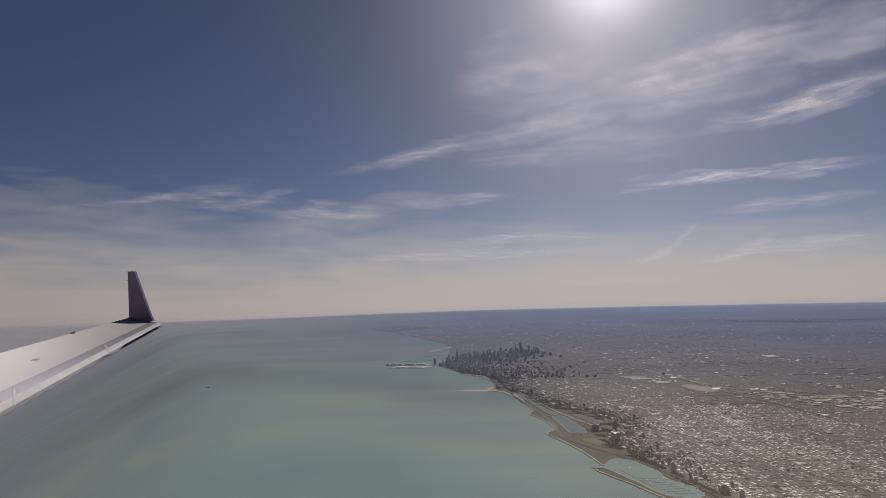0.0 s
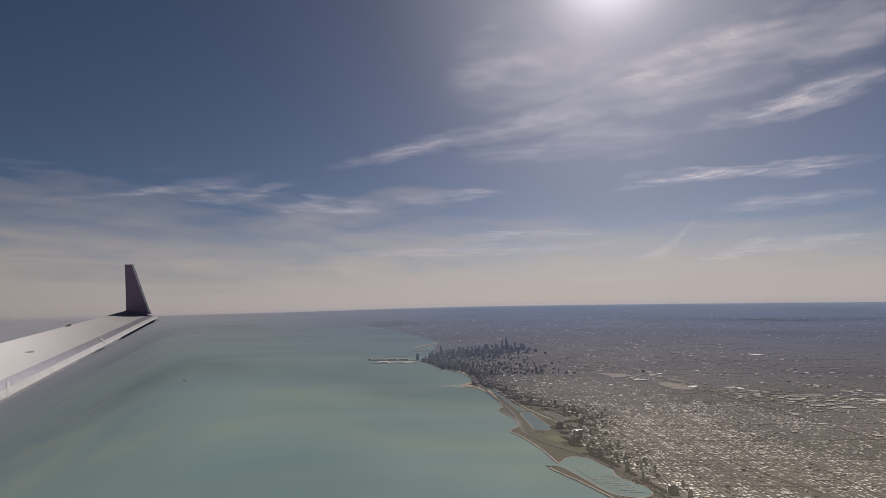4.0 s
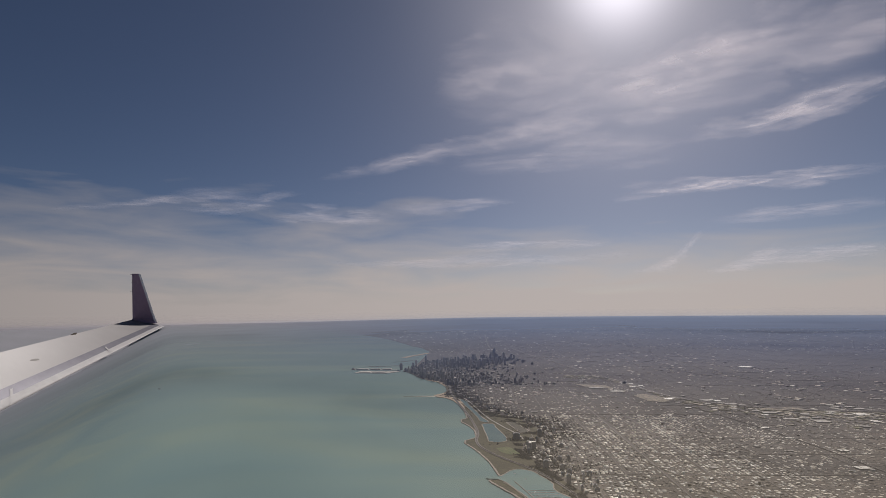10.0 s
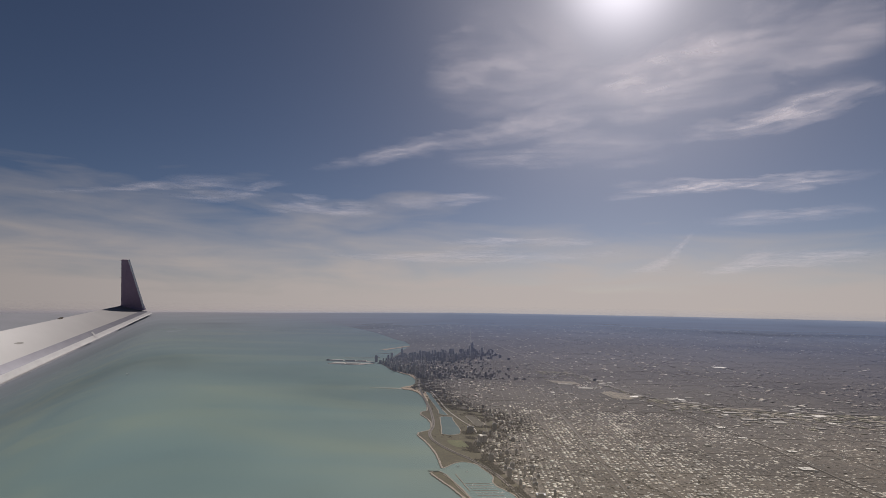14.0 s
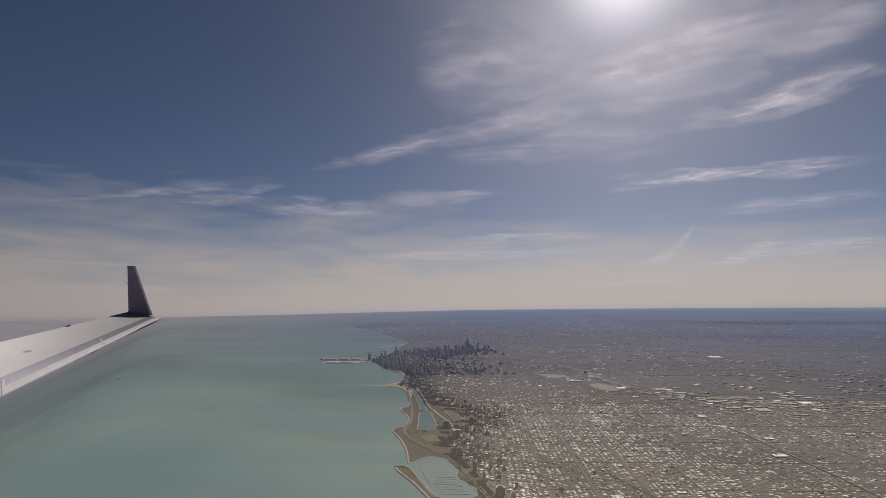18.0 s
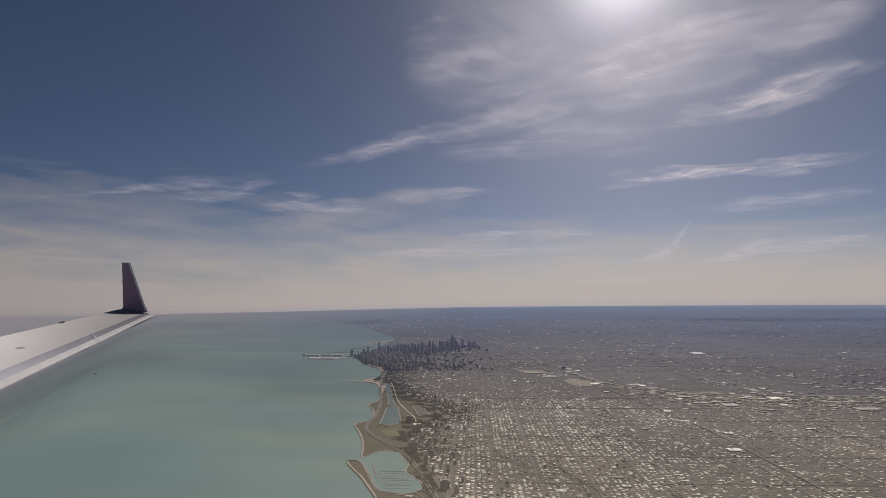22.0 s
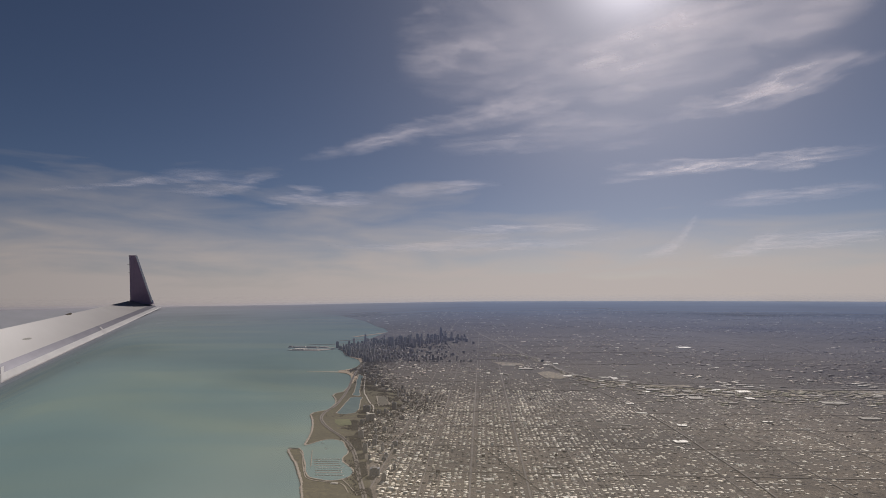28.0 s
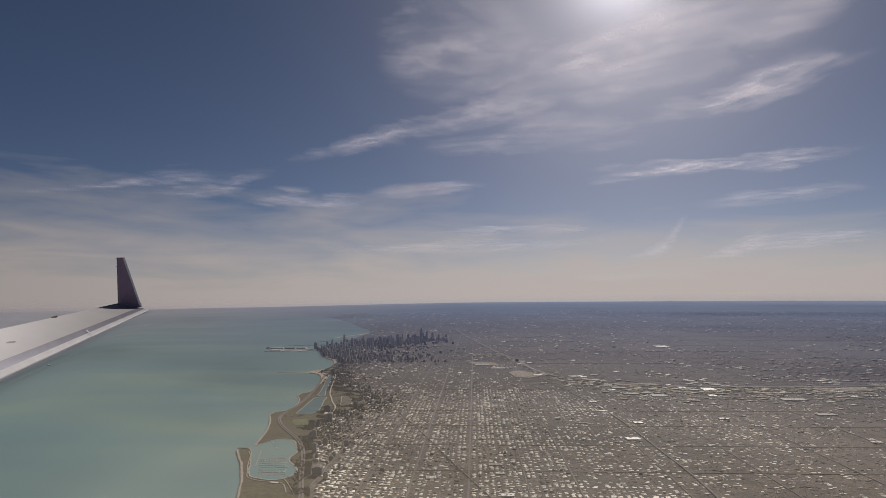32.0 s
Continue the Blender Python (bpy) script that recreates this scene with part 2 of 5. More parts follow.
GRAVEL = plain_material("rail_gravel", (0.17, 0.14, 0.11), (0.29, 0.24, 0.185), 30.0, 0.95)
HOUSES = island_material("house_roofs", [(0.0, (0.30, 0.245, 0.18)), (0.12, (0.52, 0.44, 0.32)), (0.26, (0.72, 0.63, 0.47)), (0.45, (0.84, 0.76, 0.59)), (0.72, (0.88, 0.83, 0.69))], 0.62, 120.0, 0.35)
# roof colours are set darker with distance from the near blocks
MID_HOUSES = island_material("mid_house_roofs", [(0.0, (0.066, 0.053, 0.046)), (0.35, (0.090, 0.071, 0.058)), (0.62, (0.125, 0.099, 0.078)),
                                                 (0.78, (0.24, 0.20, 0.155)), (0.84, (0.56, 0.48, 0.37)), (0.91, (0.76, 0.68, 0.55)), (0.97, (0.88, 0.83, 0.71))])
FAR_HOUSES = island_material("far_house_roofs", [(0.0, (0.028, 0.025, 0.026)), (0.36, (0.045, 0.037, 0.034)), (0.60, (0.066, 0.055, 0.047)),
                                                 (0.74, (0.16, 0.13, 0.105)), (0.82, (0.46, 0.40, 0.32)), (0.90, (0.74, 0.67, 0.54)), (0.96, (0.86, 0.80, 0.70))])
FAR_HALLS = island_material("far_hall_roofs", [(0.0, (0.14, 0.115, 0.10)), (0.28, (0.26, 0.215, 0.18)), (0.48, (0.46, 0.385, 0.32)), (0.70, (0.68, 0.59, 0.48)), (0.88, (0.84, 0.78, 0.68))])
YARDS = island_material("works_yards", [(0.0, (0.22, 0.19, 0.13)), (0.25, (0.16, 0.155, 0.085)), (0.45, (0.30, 0.26, 0.19)), (0.70, (0.42, 0.36, 0.27)), (0.90, (0.58, 0.52, 0.42))], 0.9, 30.0)
DULL_POND = plain_material("dull_pond", (0.095, 0.085, 0.068), (0.13, 0.118, 0.09), 8.0, 0.95, 0.0, 0.1)
WHITE_ROOF = plain_material("white_roof", (0.56, 0.51, 0.415), (0.74, 0.69, 0.575), 30.0, 0.6)
GREY_ROOF = plain_material("grey_roof", (0.30, 0.27, 0.225), (0.46, 0.42, 0.35), 30.0, 0.8)
DARK_TOWER = facade_material("dark_glass_facade", (0.17, 0.175, 0.195), (0.075, 0.085, 0.11), 0.6)
STONE_TOWER = facade_material("stone_facade", (0.47, 0.43, 0.40), (0.20, 0.20, 0.21), 0.5)
TOWER_ROOF = plain_material("tower_roof", (0.10, 0.095, 0.09), (0.24, 0.22, 0.20), 80.0, 0.8)
BOAT = plain_material("white_hull", (0.66, 0.66, 0.64), (0.80, 0.80, 0.78), 50.0, 0.4)


# ---- building helpers ----
rng = np.random.default_rng(7)
SWERVE = 0.026  # the street grid leans this much
GU = np.array((1.0, SWERVE)) / math.hypot(1, SWERVE)
GV = np.array((-SWERVE, 1.0)) / math.hypot(1, SWERVE)


def sea(x, y):
    """Height of the round earth's surface."""
    return -(x * x + y * y) / 14600.0


LAND = 0.004


def rise(x, y):
    """The land's height over the lake, which grows gently inland."""
    return LAND + 6e-6 * (x * x + y * y)


def grid_to_world(u, v):
    return u * GU[0] + v * GV[0], u * GU[1] + v * GV[1]


def world_to_grid(x, y):
    return x * GU[0] + y * GU[1], x * GV[0] + y * GV[1]


def mesh(name, verts, faces, material):
    me = bpy.data.meshes.new(name)
    me.from_pydata([tuple(map(float, v)) for v in verts], [], [tuple(map(int, q)) for q in faces])
    me.materials.append(material)
    me.update()
    return me


def thing(name, label, category, group="", kind="", at=(0, 0, 0)):
    ob = new(name)
    ob.empty_display_size = 0.01
    ob.location = at
    return tagged(ob, label, category, group, kind)


def part(name, bm, material, parent, label=""):
    """Links a bmesh or a mesh as one mesh object under a thing or a part."""
    if isinstance(bm, bmesh.types.BMesh):
        me = bpy.data.meshes.new(name)
        bm.to_mesh(me)
        bm.free()
        me.materials.append(material)
    else:
        me = bm
    ob = new(name, me)
    ob.parent = parent
    return tagged(ob, label)


def box_bm(x0, x1, y0, y1, z0, z1, top=1.0, bm=None):
    """A block whose top is narrowed by a factor."""
    bm = bm or bmesh.new()
    cx, cy, hx, hy = (x0 + x1) / 2, (y0 + y1) / 2, (x1 - x0) / 2, (y1 - y0) / 2
    lo = [bm.verts.new((cx + sx * hx, cy + sy * hy, z0)) for sx, sy in ((-1, -1), (1, -1), (1, 1), (-1, 1))]
    hi = [bm.verts.new((cx + sx * hx * top, cy + sy * hy * top, z1)) for sx, sy in ((-1, -1), (1, -1), (1, 1), (-1, 1))]
    bm.faces.new(lo[::-1]), bm.faces.new(hi)
    for i in range(4):
        bm.faces.new((lo[i], lo[(i + 1) % 4], hi[(i + 1) % 4], hi[i]))
    return bm


def many_boxes(name, cx, cy, hx, hy, height, turn, material):
    """One mesh of many blocks that stand on the land; arrays of centres, half sizes and heights."""
    n = len(cx)
    ux, uy = np.cos(turn), np.sin(turn)
    base = sea(cx, cy) + rise(cx, cy) - 0.002
    v = np.empty((n, 8, 3))
    for i, (a, b) in enumerate(((-1, -1), (1, -1), (1, 1), (-1, 1))):
        px, py = cx + a * hx * ux - b * hy * uy, cy + a * hx * uy + b * hy * ux
        v[:, i], v[:, i + 4] = np.stack((px, py, base), 1), np.stack((px, py, base + height), 1)
    q = np.array(((4, 5, 6, 7), (0, 1, 5, 4), (1, 2, 6, 5), (2, 3, 7, 6), (3, 0, 4, 7)))
    f = (np.arange(n)[:, None, None] * 8 + q[None]).reshape(-1, 4)
    me = bpy.data.meshes.new(name)
    me.vertices.add(n * 8)
    me.vertices.foreach_set("co", v.ravel())
    me.loops.add(len(f) * 4)
    me.loops.foreach_set("vertex_index", f.ravel().astype(np.int32))
    me.polygons.add(len(f))
    me.polygons.foreach_set("loop_start", np.arange(0, len(f) * 4, 4, dtype=np.int32))
    me.polygons.foreach_set("loop_total", np.full(len(f), 4, dtype=np.int32))
    me.update(calc_edges=True)
    me.materials.append(material)
    return me


def smooth_line(points, step=0.05):
    """A rounded polyline through the points."""
    p = np.array(points, float)
    d = np.concatenate(((0,), np.cumsum(np.hypot(*np.diff(p, axis=0).T))))
    m = np.gradient(p, d, axis=0)
    s = np.arange(0, d[-1], step)
    i = np.clip(np.searchsorted(d, s, "right") - 1, 0, len(p) - 2)
    h = (d[i + 1] - d[i])[:, None]
    t = ((s - d[i])[:, None]) / h
    return ((2 * t**3 - 3 * t**2 + 1) * p[i] + (t**3 - 2 * t**2 + t) * h * m[i] + (3 * t**2 - 2 * t**3) * p[i + 1] + (t**3 - t**2) * h * m[i + 1])


def strip(name, line, width, lift, material, ragged=0.0, thick=0.0):
    """A flat band along a line; width may vary along it. Its edges can be uneven; a thickness gives it sides."""
    line = np.asarray(line, float)
    tang = np.gradient(line, axis=0)
    side = np.stack((-tang[:, 1], tang[:, 0]), 1) / np.maximum(np.hypot(tang[:, 0], tang[:, 1]), 1e-9)[:, None]
    w = np.broadcast_to(np.asarray(width, float), (len(line),)) / 2
    w1, w2 = (w * (1 + ragged * rng.uniform(-1, 1, len(line))) for _ in range(2))
    a, b = line + side * w1[:, None], line - side * w2[:, None]
    n = len(line)
    rows = [(*p, sea(*p) + rise(*p) - LAND + lift) for p in a] + [(*p, sea(*p) + rise(*p) - LAND + lift) for p in b]
    faces = [(i, n + i, n + i + 1, i + 1) for i in range(n - 1)]
    if thick:
        rows += [(x, y, z - thick) for x, y, z in rows]
        faces += [(i, i + 1, 2 * n + i + 1, 2 * n + i) for i in range(n - 1)] + [(n + i + 1, n + i, 3 * n + i, 3 * n + i + 1) for i in range(n - 1)]
    return mesh(name, rows, faces, material)


def sheet(name, outline, lift, material, thick=0.0):
    """A flat area inside an outline."""
    bm = bmesh.new()
    ring = [bm.verts.new((x, y, sea(x, y) + rise(x, y) - LAND + lift)) for x, y in outline]
    edges = [bm.edges.new((ring[i], ring[(i + 1) % len(ring)])) for i in range(len(ring))]
    bmesh.ops.triangle_fill(bm, edges=edges, use_beauty=True)
    bmesh.ops.recalc_face_normals(bm, faces=bm.faces)
    for f in bm.faces:
        if f.normal.z < 0:
            f.normal_flip()
    if thick:
        low = [bm.verts.new((v.co.x, v.co.y, v.co.z - thick)) for v in ring]
        for i in range(len(ring)):
            j = (i + 1) % len(ring)
            bm.faces.new((ring[i], ring[j], low[j], low[i]))
    me = bpy.data.meshes.new(name)
    bm.to_mesh(me)
    bm.free()
    me.materials.append(material)
    return me


def inside(px, py, outline):
    o = np.array(outline)
    x1, y1 = o[:, 0], o[:, 1]
    x2, y2 = np.roll(x1, -1), np.roll(y1, -1)
    hit = np.zeros(np.shape(px), bool)
    for a, b, c, d in zip(x1, y1, x2, y2):
        cross = (b > py) != (d > py)
        hit ^= cross & (px < (c - a) * (py - b) / ((d - b) if d != b else 1e-12) + a)
    return hit


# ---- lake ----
# leading edge, and camera positions whose sight lines to it shape the hollow
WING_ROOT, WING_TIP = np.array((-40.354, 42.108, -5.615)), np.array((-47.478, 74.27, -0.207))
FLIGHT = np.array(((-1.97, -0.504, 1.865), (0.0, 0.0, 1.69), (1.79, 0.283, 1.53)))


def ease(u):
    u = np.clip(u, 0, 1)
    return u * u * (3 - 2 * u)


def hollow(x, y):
    """How far the lake's sheet is sunk in the east to fit the camera's view: below its sight lines to the outsized
    wing.
    """
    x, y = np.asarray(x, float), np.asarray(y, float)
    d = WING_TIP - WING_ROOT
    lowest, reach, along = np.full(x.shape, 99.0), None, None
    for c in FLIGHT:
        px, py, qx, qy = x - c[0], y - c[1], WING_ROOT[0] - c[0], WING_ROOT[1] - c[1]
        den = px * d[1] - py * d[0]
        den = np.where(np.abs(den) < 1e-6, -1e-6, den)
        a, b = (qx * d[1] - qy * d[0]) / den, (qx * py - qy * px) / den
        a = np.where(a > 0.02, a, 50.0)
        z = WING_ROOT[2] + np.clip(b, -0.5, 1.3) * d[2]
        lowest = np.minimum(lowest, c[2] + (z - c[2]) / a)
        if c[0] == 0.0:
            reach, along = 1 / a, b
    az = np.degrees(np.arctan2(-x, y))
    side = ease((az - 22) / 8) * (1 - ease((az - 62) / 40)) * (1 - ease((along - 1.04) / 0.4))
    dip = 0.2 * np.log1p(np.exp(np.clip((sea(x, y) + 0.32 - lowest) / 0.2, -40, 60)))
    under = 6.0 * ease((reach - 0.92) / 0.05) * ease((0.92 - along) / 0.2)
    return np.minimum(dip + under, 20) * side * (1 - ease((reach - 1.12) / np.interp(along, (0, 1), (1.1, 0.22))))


def lake():
    r = np.concatenate((np.linspace(0, 100, 201), np.geomspace(101, 260, 60)))
    a = np.linspace(0, 2 * math.pi, 361)[:-1]
    q, t = np.meshgrid(r[1:], a, indexing="ij")
    x, y = (q * np.cos(t)).ravel(), (q * np.sin(t)).ravel()
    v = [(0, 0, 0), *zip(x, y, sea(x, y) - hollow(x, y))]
    n = len(a)
    f = [(0, 1 + i, 1 + (i + 1) % n) for i in range(n)]
    for k in range(len(r) - 2):
        f += [(1 + k * n + i, 1 + (k + 1) * n + i, 1 + (k + 1) * n + (i + 1) % n, 1 + k * n + (i + 1) % n) for i in range(n)]
    me = mesh("water", v, f, LAKE)
    me.polygons.foreach_set("use_smooth", [True] * len(me.polygons))
    tagged(new("water", me), "wide calm turquoise lake with darker bands of deeper water", "lake", kind="structure")


lake()

# The shore, from the near suburbs to the far end of the lake: (y, x).
SHORE_NORTH = [(-60, 3.0), (-5, 1.2), (1, 0.75), (2.5, 0.42), (3.7, 0.084), (4.313, -0.134), (4.698, -0.282), (5.128, -0.492), (5.373, -0.638), (5.52, -0.722), (5.57, -0.735), (5.595, -0.70),
         (5.605, -0.50), (5.705, -0.50), (5.72, -0.63), (5.955, -0.675), (6.24, -0.735), (6.577, -0.838), (6.85, -0.94), (7.087, -1.05), (7.22, -1.052), (7.34, -0.95), (7.45, -0.905), (7.6, -0.92),
         (7.828, -0.94), (8.104, -1.02), (8.396, -1.155), (8.584, -1.168), (8.696, -1.085)]
SHORE_SOUTH = [(9.055, -1.115), (9.5, -1.18), (9.924, -1.26), (10.4, -1.40), (10.7, -1.56), (10.86, -1.76), (11.0, -1.82),
         (11.21, -1.68), (11.496, -1.645), (11.67, -1.635), (12.173, -1.695), (12.566, -1.79), (12.972, -1.933), (13.294, -2.201), (13.854, -2.528), (14.9, -2.912), (15.367, -3.182), (15.625, -3.195),
         (16.115, -3.052), (16.986, -3.008), (18.831, -3.05), (22.449, -3.14), (24.576, -3.731), (25.913, -4.358), (31.92, -6.5), (34.94, -7.9), (43.4, -11.8), (50, -15.8), (57, -20.6), (72, -31),
         (100, -60), (140, -140), (180, -300)]
SHORE = SHORE_NORTH + SHORE_SOUTH
SY, SX = np.array([p[0] for p in SHORE]), np.array([p[1] for p in SHORE])


def shore(y):
    return np.interp(y, SY, SX)


def land():
    ys = np.unique(np.concatenate((np.linspace(-60, 3, 16), np.arange(3, 17, 0.025), np.arange(5.6, 5.76, 0.005), np.arange(17, 40, 0.15), np.geomspace(40, 250, 60), SY[SY < 100])))
    k = np.concatenate(((0, 0.02, 0.06, 0.15, 0.3), np.linspace(0.5, 12, 24), np.geomspace(13, 500, 26)))
    rough = np.array([noise.noise((0, y * 9, 3)) * 0.012 + noise.noise((0, y * 31, 5)) * 0.006 for y in ys])
    v, n = [], len(k)
    for y, e in zip(ys, rough):
        s = shore(y) + e
        v += [(s - 0.004, y, sea(s, y) - 0.003)] + [(s + q, y, sea(s + q, y) + rise(s + q, y)) for q in k[0:]]
    n += 1
    f = [(j * n + i, j * n + i + 1, (j + 1) * n + i + 1, (j + 1) * n + i) for j in range(len(ys) - 1) for i in range(n - 1)]
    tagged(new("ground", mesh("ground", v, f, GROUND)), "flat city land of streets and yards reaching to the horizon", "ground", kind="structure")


land()

# ---- parks, harbour and ponds along the shore ----
HARBOR_LINE = [(-0.76, 5.70), (-0.614, 5.71), (-0.562, 5.80), (-0.504, 5.90), (-0.42, 5.96), (-0.30, 5.915), (-0.185, 5.71), (-0.095, 5.47), (-0.105, 5.35), (-0.065, 5.21), (0.02, 5.10), (0.11, 4.90),
               (0.095, 4.81), (0.04, 4.74), (-0.035, 4.71), (-0.135, 4.735), (-0.235, 4.78), (-0.31, 4.90), (-0.395, 5.11), (-0.52, 5.40), (-0.575, 5.52), (-0.655, 5.615), (-0.76, 5.625)]
LAGOON = [(-0.735, 7.18), (-0.77, 7.60), (-0.81, 8.0), (-0.80, 8.28), (-0.70, 8.29), (-0.62, 8.0), (-0.56, 7.75), (-0.495, 7.38), (-0.51, 7.20), (-0.60, 7.14)]
ZOO_POND = [(-0.458, 8.374), (-0.35, 8.395), (-0.24, 8.08), (-0.172, 7.78), (-0.243, 7.69), (-0.36, 8.0)]
SOUTH_POND = [(-1.33, 10.58), (-1.24, 10.48), (-1.06, 9.80), (-0.85, 8.84), (-0.77, 8.38), (-0.83, 8.42), (-0.90, 8.72), (-1.04, 9.34), (-1.20, 10.0)]
FIELD = [(-0.645, 6.85), (-0.482, 6.88), (-0.40, 6.72), (-0.362, 6.58), (-0.48, 6.55), (-0.58, 6.66)]
PARK_EDGE = [(3.2, 0.62), (4.4, 0.40), (4.8, 0.27), (5.2, 0.15), (5.7, -0.01), (6.1, -0.14), (6.7, -0.33), (7.1, -0.28), (7.35, -0.12), (7.7, 0.06), (8.6, -0.20), (9.1, -0.62), (9.8, -0.95), (10.6, -1.22), (11.4, -1.45), (12.4, -1.66)]
PY, PX = np.array([p[0] for p in PARK_EDGE]), np.array([p[1] for p in PARK_EDGE])


def park_edge(y):
    return np.where((y > 3.2) & (y < 12.4), np.interp(y, PY, PX), -99.0)


def shore_parks():
    ys = np.arange(3.2, 12.4, 0.02)
    wob = np.array([noise.noise((0, y * 5, 9)) * 0.03 for y in ys])
    v = [(shore(y) + 0.012, y, sea(0, y) + rise(0, y) + 0.002) for y in ys] + [(np.interp(y, PY, PX) + w, y, sea(0, y) + rise(0, y) + 0.002) for y, w in zip(ys, wob)]
    n = len(ys)
    f = [(i, n + i, n + i + 1, i + 1) for i in range(n - 1)]
    tagged(new("park_lawn", mesh("park_lawn", v, f, PARK)), "brown winter grass of the lakeside park", "park", kind="structure")
    for name, line, label in (("harbor_water", HARBOR_LINE, "sheltered green water of the yacht harbor"), ("lagoon_water", LAGOON, "still park lagoon beside the shore road"),
                              ("pond_water", ZOO_POND, "small dull park pond among bare trees"),
                              ("pond_water", SOUTH_POND, "narrow park pond beside the shore road")):
        ring = smooth_line(line + line[:1], 0.03)
        tagged(new(name, sheet(name, ring, LAND + 0.004, DULL_POND if name == "pond_water" and "trees" in label else LAKE if name == "harbor_water" else HARBOR)), label, "water", kind="structure")
        rim = thing("stone_bank", "pale stone bank round the water", "bank", kind="structure")
        edge = smooth_line(line[1:-1], 0.03) if name == "harbor_water" else np.vstack((ring, ring[:1]))
        part("bank", strip("bank", edge, 0.012, LAND + 0.006, STONE, 0.5, 0.006), None, rim)
    tagged(new("sports_lawn", sheet("sports_lawn", smooth_line(FIELD + FIELD[:1], 0.02), LAND + 0.005, LAWN)), "greener mown sports lawn in the lakeside park", "lawn", kind="structure")


shore_parks()


def shore_edges():
    for y0, y1 in ((3.2, 5.60), (5.725, 9.5)):  # open at the harbor's mouth
        ys = np.arange(y0, y1, 0.015)
        line = np.stack((shore(ys) + 0.004, ys), 1)
        tagged(new("stone_revetment", strip("stone_revetment", line, 0.020, LAND + 0.004, STONE, 0.6, 0.008)), "pale stepped stone edge along the lake shore", "revetment", kind="structure")
    ys = np.arange(9.5, 11.3, 0.02)
    w = np.interp(ys, (9.5, 9.9, 10.5, 10.9, 11.3), (0.04, 0.10, 0.16, 0.20, 0.05))
    tagged(new("beach", strip("beach", np.stack((shore(ys) + w * 0.35, ys), 1), w, LAND + 0.005, SAND, 0.15, 0.008)), "long pale sandy city beach", "beach", kind="structure")
    ys = np.arange(12.2, 13.4, 0.02)
    w = np.interp(ys, (12.2, 12.6, 13.0, 13.4), (0.02, 0.06, 0.10, 0.04))
    tagged(new("beach", strip("beach", np.stack((shore(ys) + w * 0.25, ys), 1), w, LAND + 0.005, SAND, 0.15, 0.008)), "small curved sandy beach below the towers", "beach", kind="structure")
    spit = smooth_line([(-1.72, 10.85), (-1.88, 10.88), (-2.06, 10.90), (-2.24, 10.90), (-2.48, 10.88)], 0.02)
    w = np.linspace(0.16, 0.02, len(spit))
    tagged(new("sand_spit", strip("sand_spit", spit, w, 0.003, SHALLOW, 0.25, 0.004)), "thin sandy spit just under the lake water", "sandbar", kind="structure")


shore_edges()

# ---- roads ----
DRIVE = [(0.70, 3.1), (0.5, 3.85), (0.343, 4.379), (0.204, 4.768), (0.062, 5.205), (-0.04, 5.5), (-0.14, 5.73), (-0.33, 6.06), (-0.53, 6.33), (-0.735, 6.66), (-0.84, 6.9), (-0.90, 7.25), (-0.885, 7.55), (-0.955, 8.24),
         (-1.06, 8.9), (-1.27, 9.95), (-1.48, 11.1), (-1.55, 11.6), (-1.63, 12.39), (-1.867, 13.118), (-2.211, 13.564)]
EXPRESSWAY = [(0.35, 24.0), (0.95, 20.0), (1.588, 16.769), (2.133, 13.973), (2.5, 12.5), (2.648, 11.445), (3.123, 10.313), (3.546, 9.968), (3.952, 9.706), (4.351, 9.514), (4.76, 9.411), (5.178, 9.364), (5.6, 9.344), (6.456, 9.355), (7.489, 9.431), (9.555, 9.783), (12.654, 11.061)]


def road(name, line, width, material, label, lift=0.008, median=True):
    top = thing(name, label, "road", kind="structure")
    smooth = smooth_line(line, 0.06)
    if name == "expressway":
        part("verge", strip("verge", smooth, width * 1.8, LAND + 0.006, GRAVEL, 0.25, 0.002), None, top)
    part("carriageway", strip("carriageway", smooth, width, LAND + lift, material, 0.05, 0.004), None, top)
    if median:
        part("median", strip("median", smooth, width * 0.10, LAND + lift + 0.004, WOODS, 0.3, 0.003), None, top)


road("shore_drive", DRIVE, 0.040, ASPHALT, "wide curving shore drive between park and lake")
road("expressway", EXPRESSWAY, 0.044, PALE_ROAD, "broad pale expressway across the flat suburbs", 0.013, False)
road("park_road", [(-0.27, 7.3), (-0.33, 7.6), (-0.467, 7.93), (-0.60, 8.3), (-0.70, 8.58), (-0.80, 8.95), (-0.895, 9.34), (-1.08, 10.15), (-1.2, 10.6)], 0.018, CONCRETE, "pale narrow park road behind the lagoon", median=False)

road("far_expressway", [(-0.5, 19.2), (-0.55, 22.4), (-0.7, 26.2), (-0.8, 31.5), (-0.9, 38.3)], 0.05, GRAVEL, "pale expressway running south behind downtown", 0.012)

AVENUES = [(-0.34, 0.009), (0.06, 0.009), (0.46, 0.011), (0.86, 0.009), (1.26, 0.017), (1.73, 0.016), (2.2, 0.009), (2.6, 0.012), (3.4, 0.012), (4.2, 0.013), (5.0, 0.012), (5.8, 0.013), (6.6, 0.011), (7.4, 0.013), (8.2, 0.011), (9.0, 0.013), (9.8, 0.012)]
CROSSINGS = [-7.8, -6.2, -4.6, -3.0, -1.4, 0.2, 1.8, 2.6, 3.4, 4.2, 5.0, 5.8, 6.6, 7.4, 8.2, 9.0, 9.8, 12.2, 13.0, 14.6, 16.2, 17.8, 19.4]


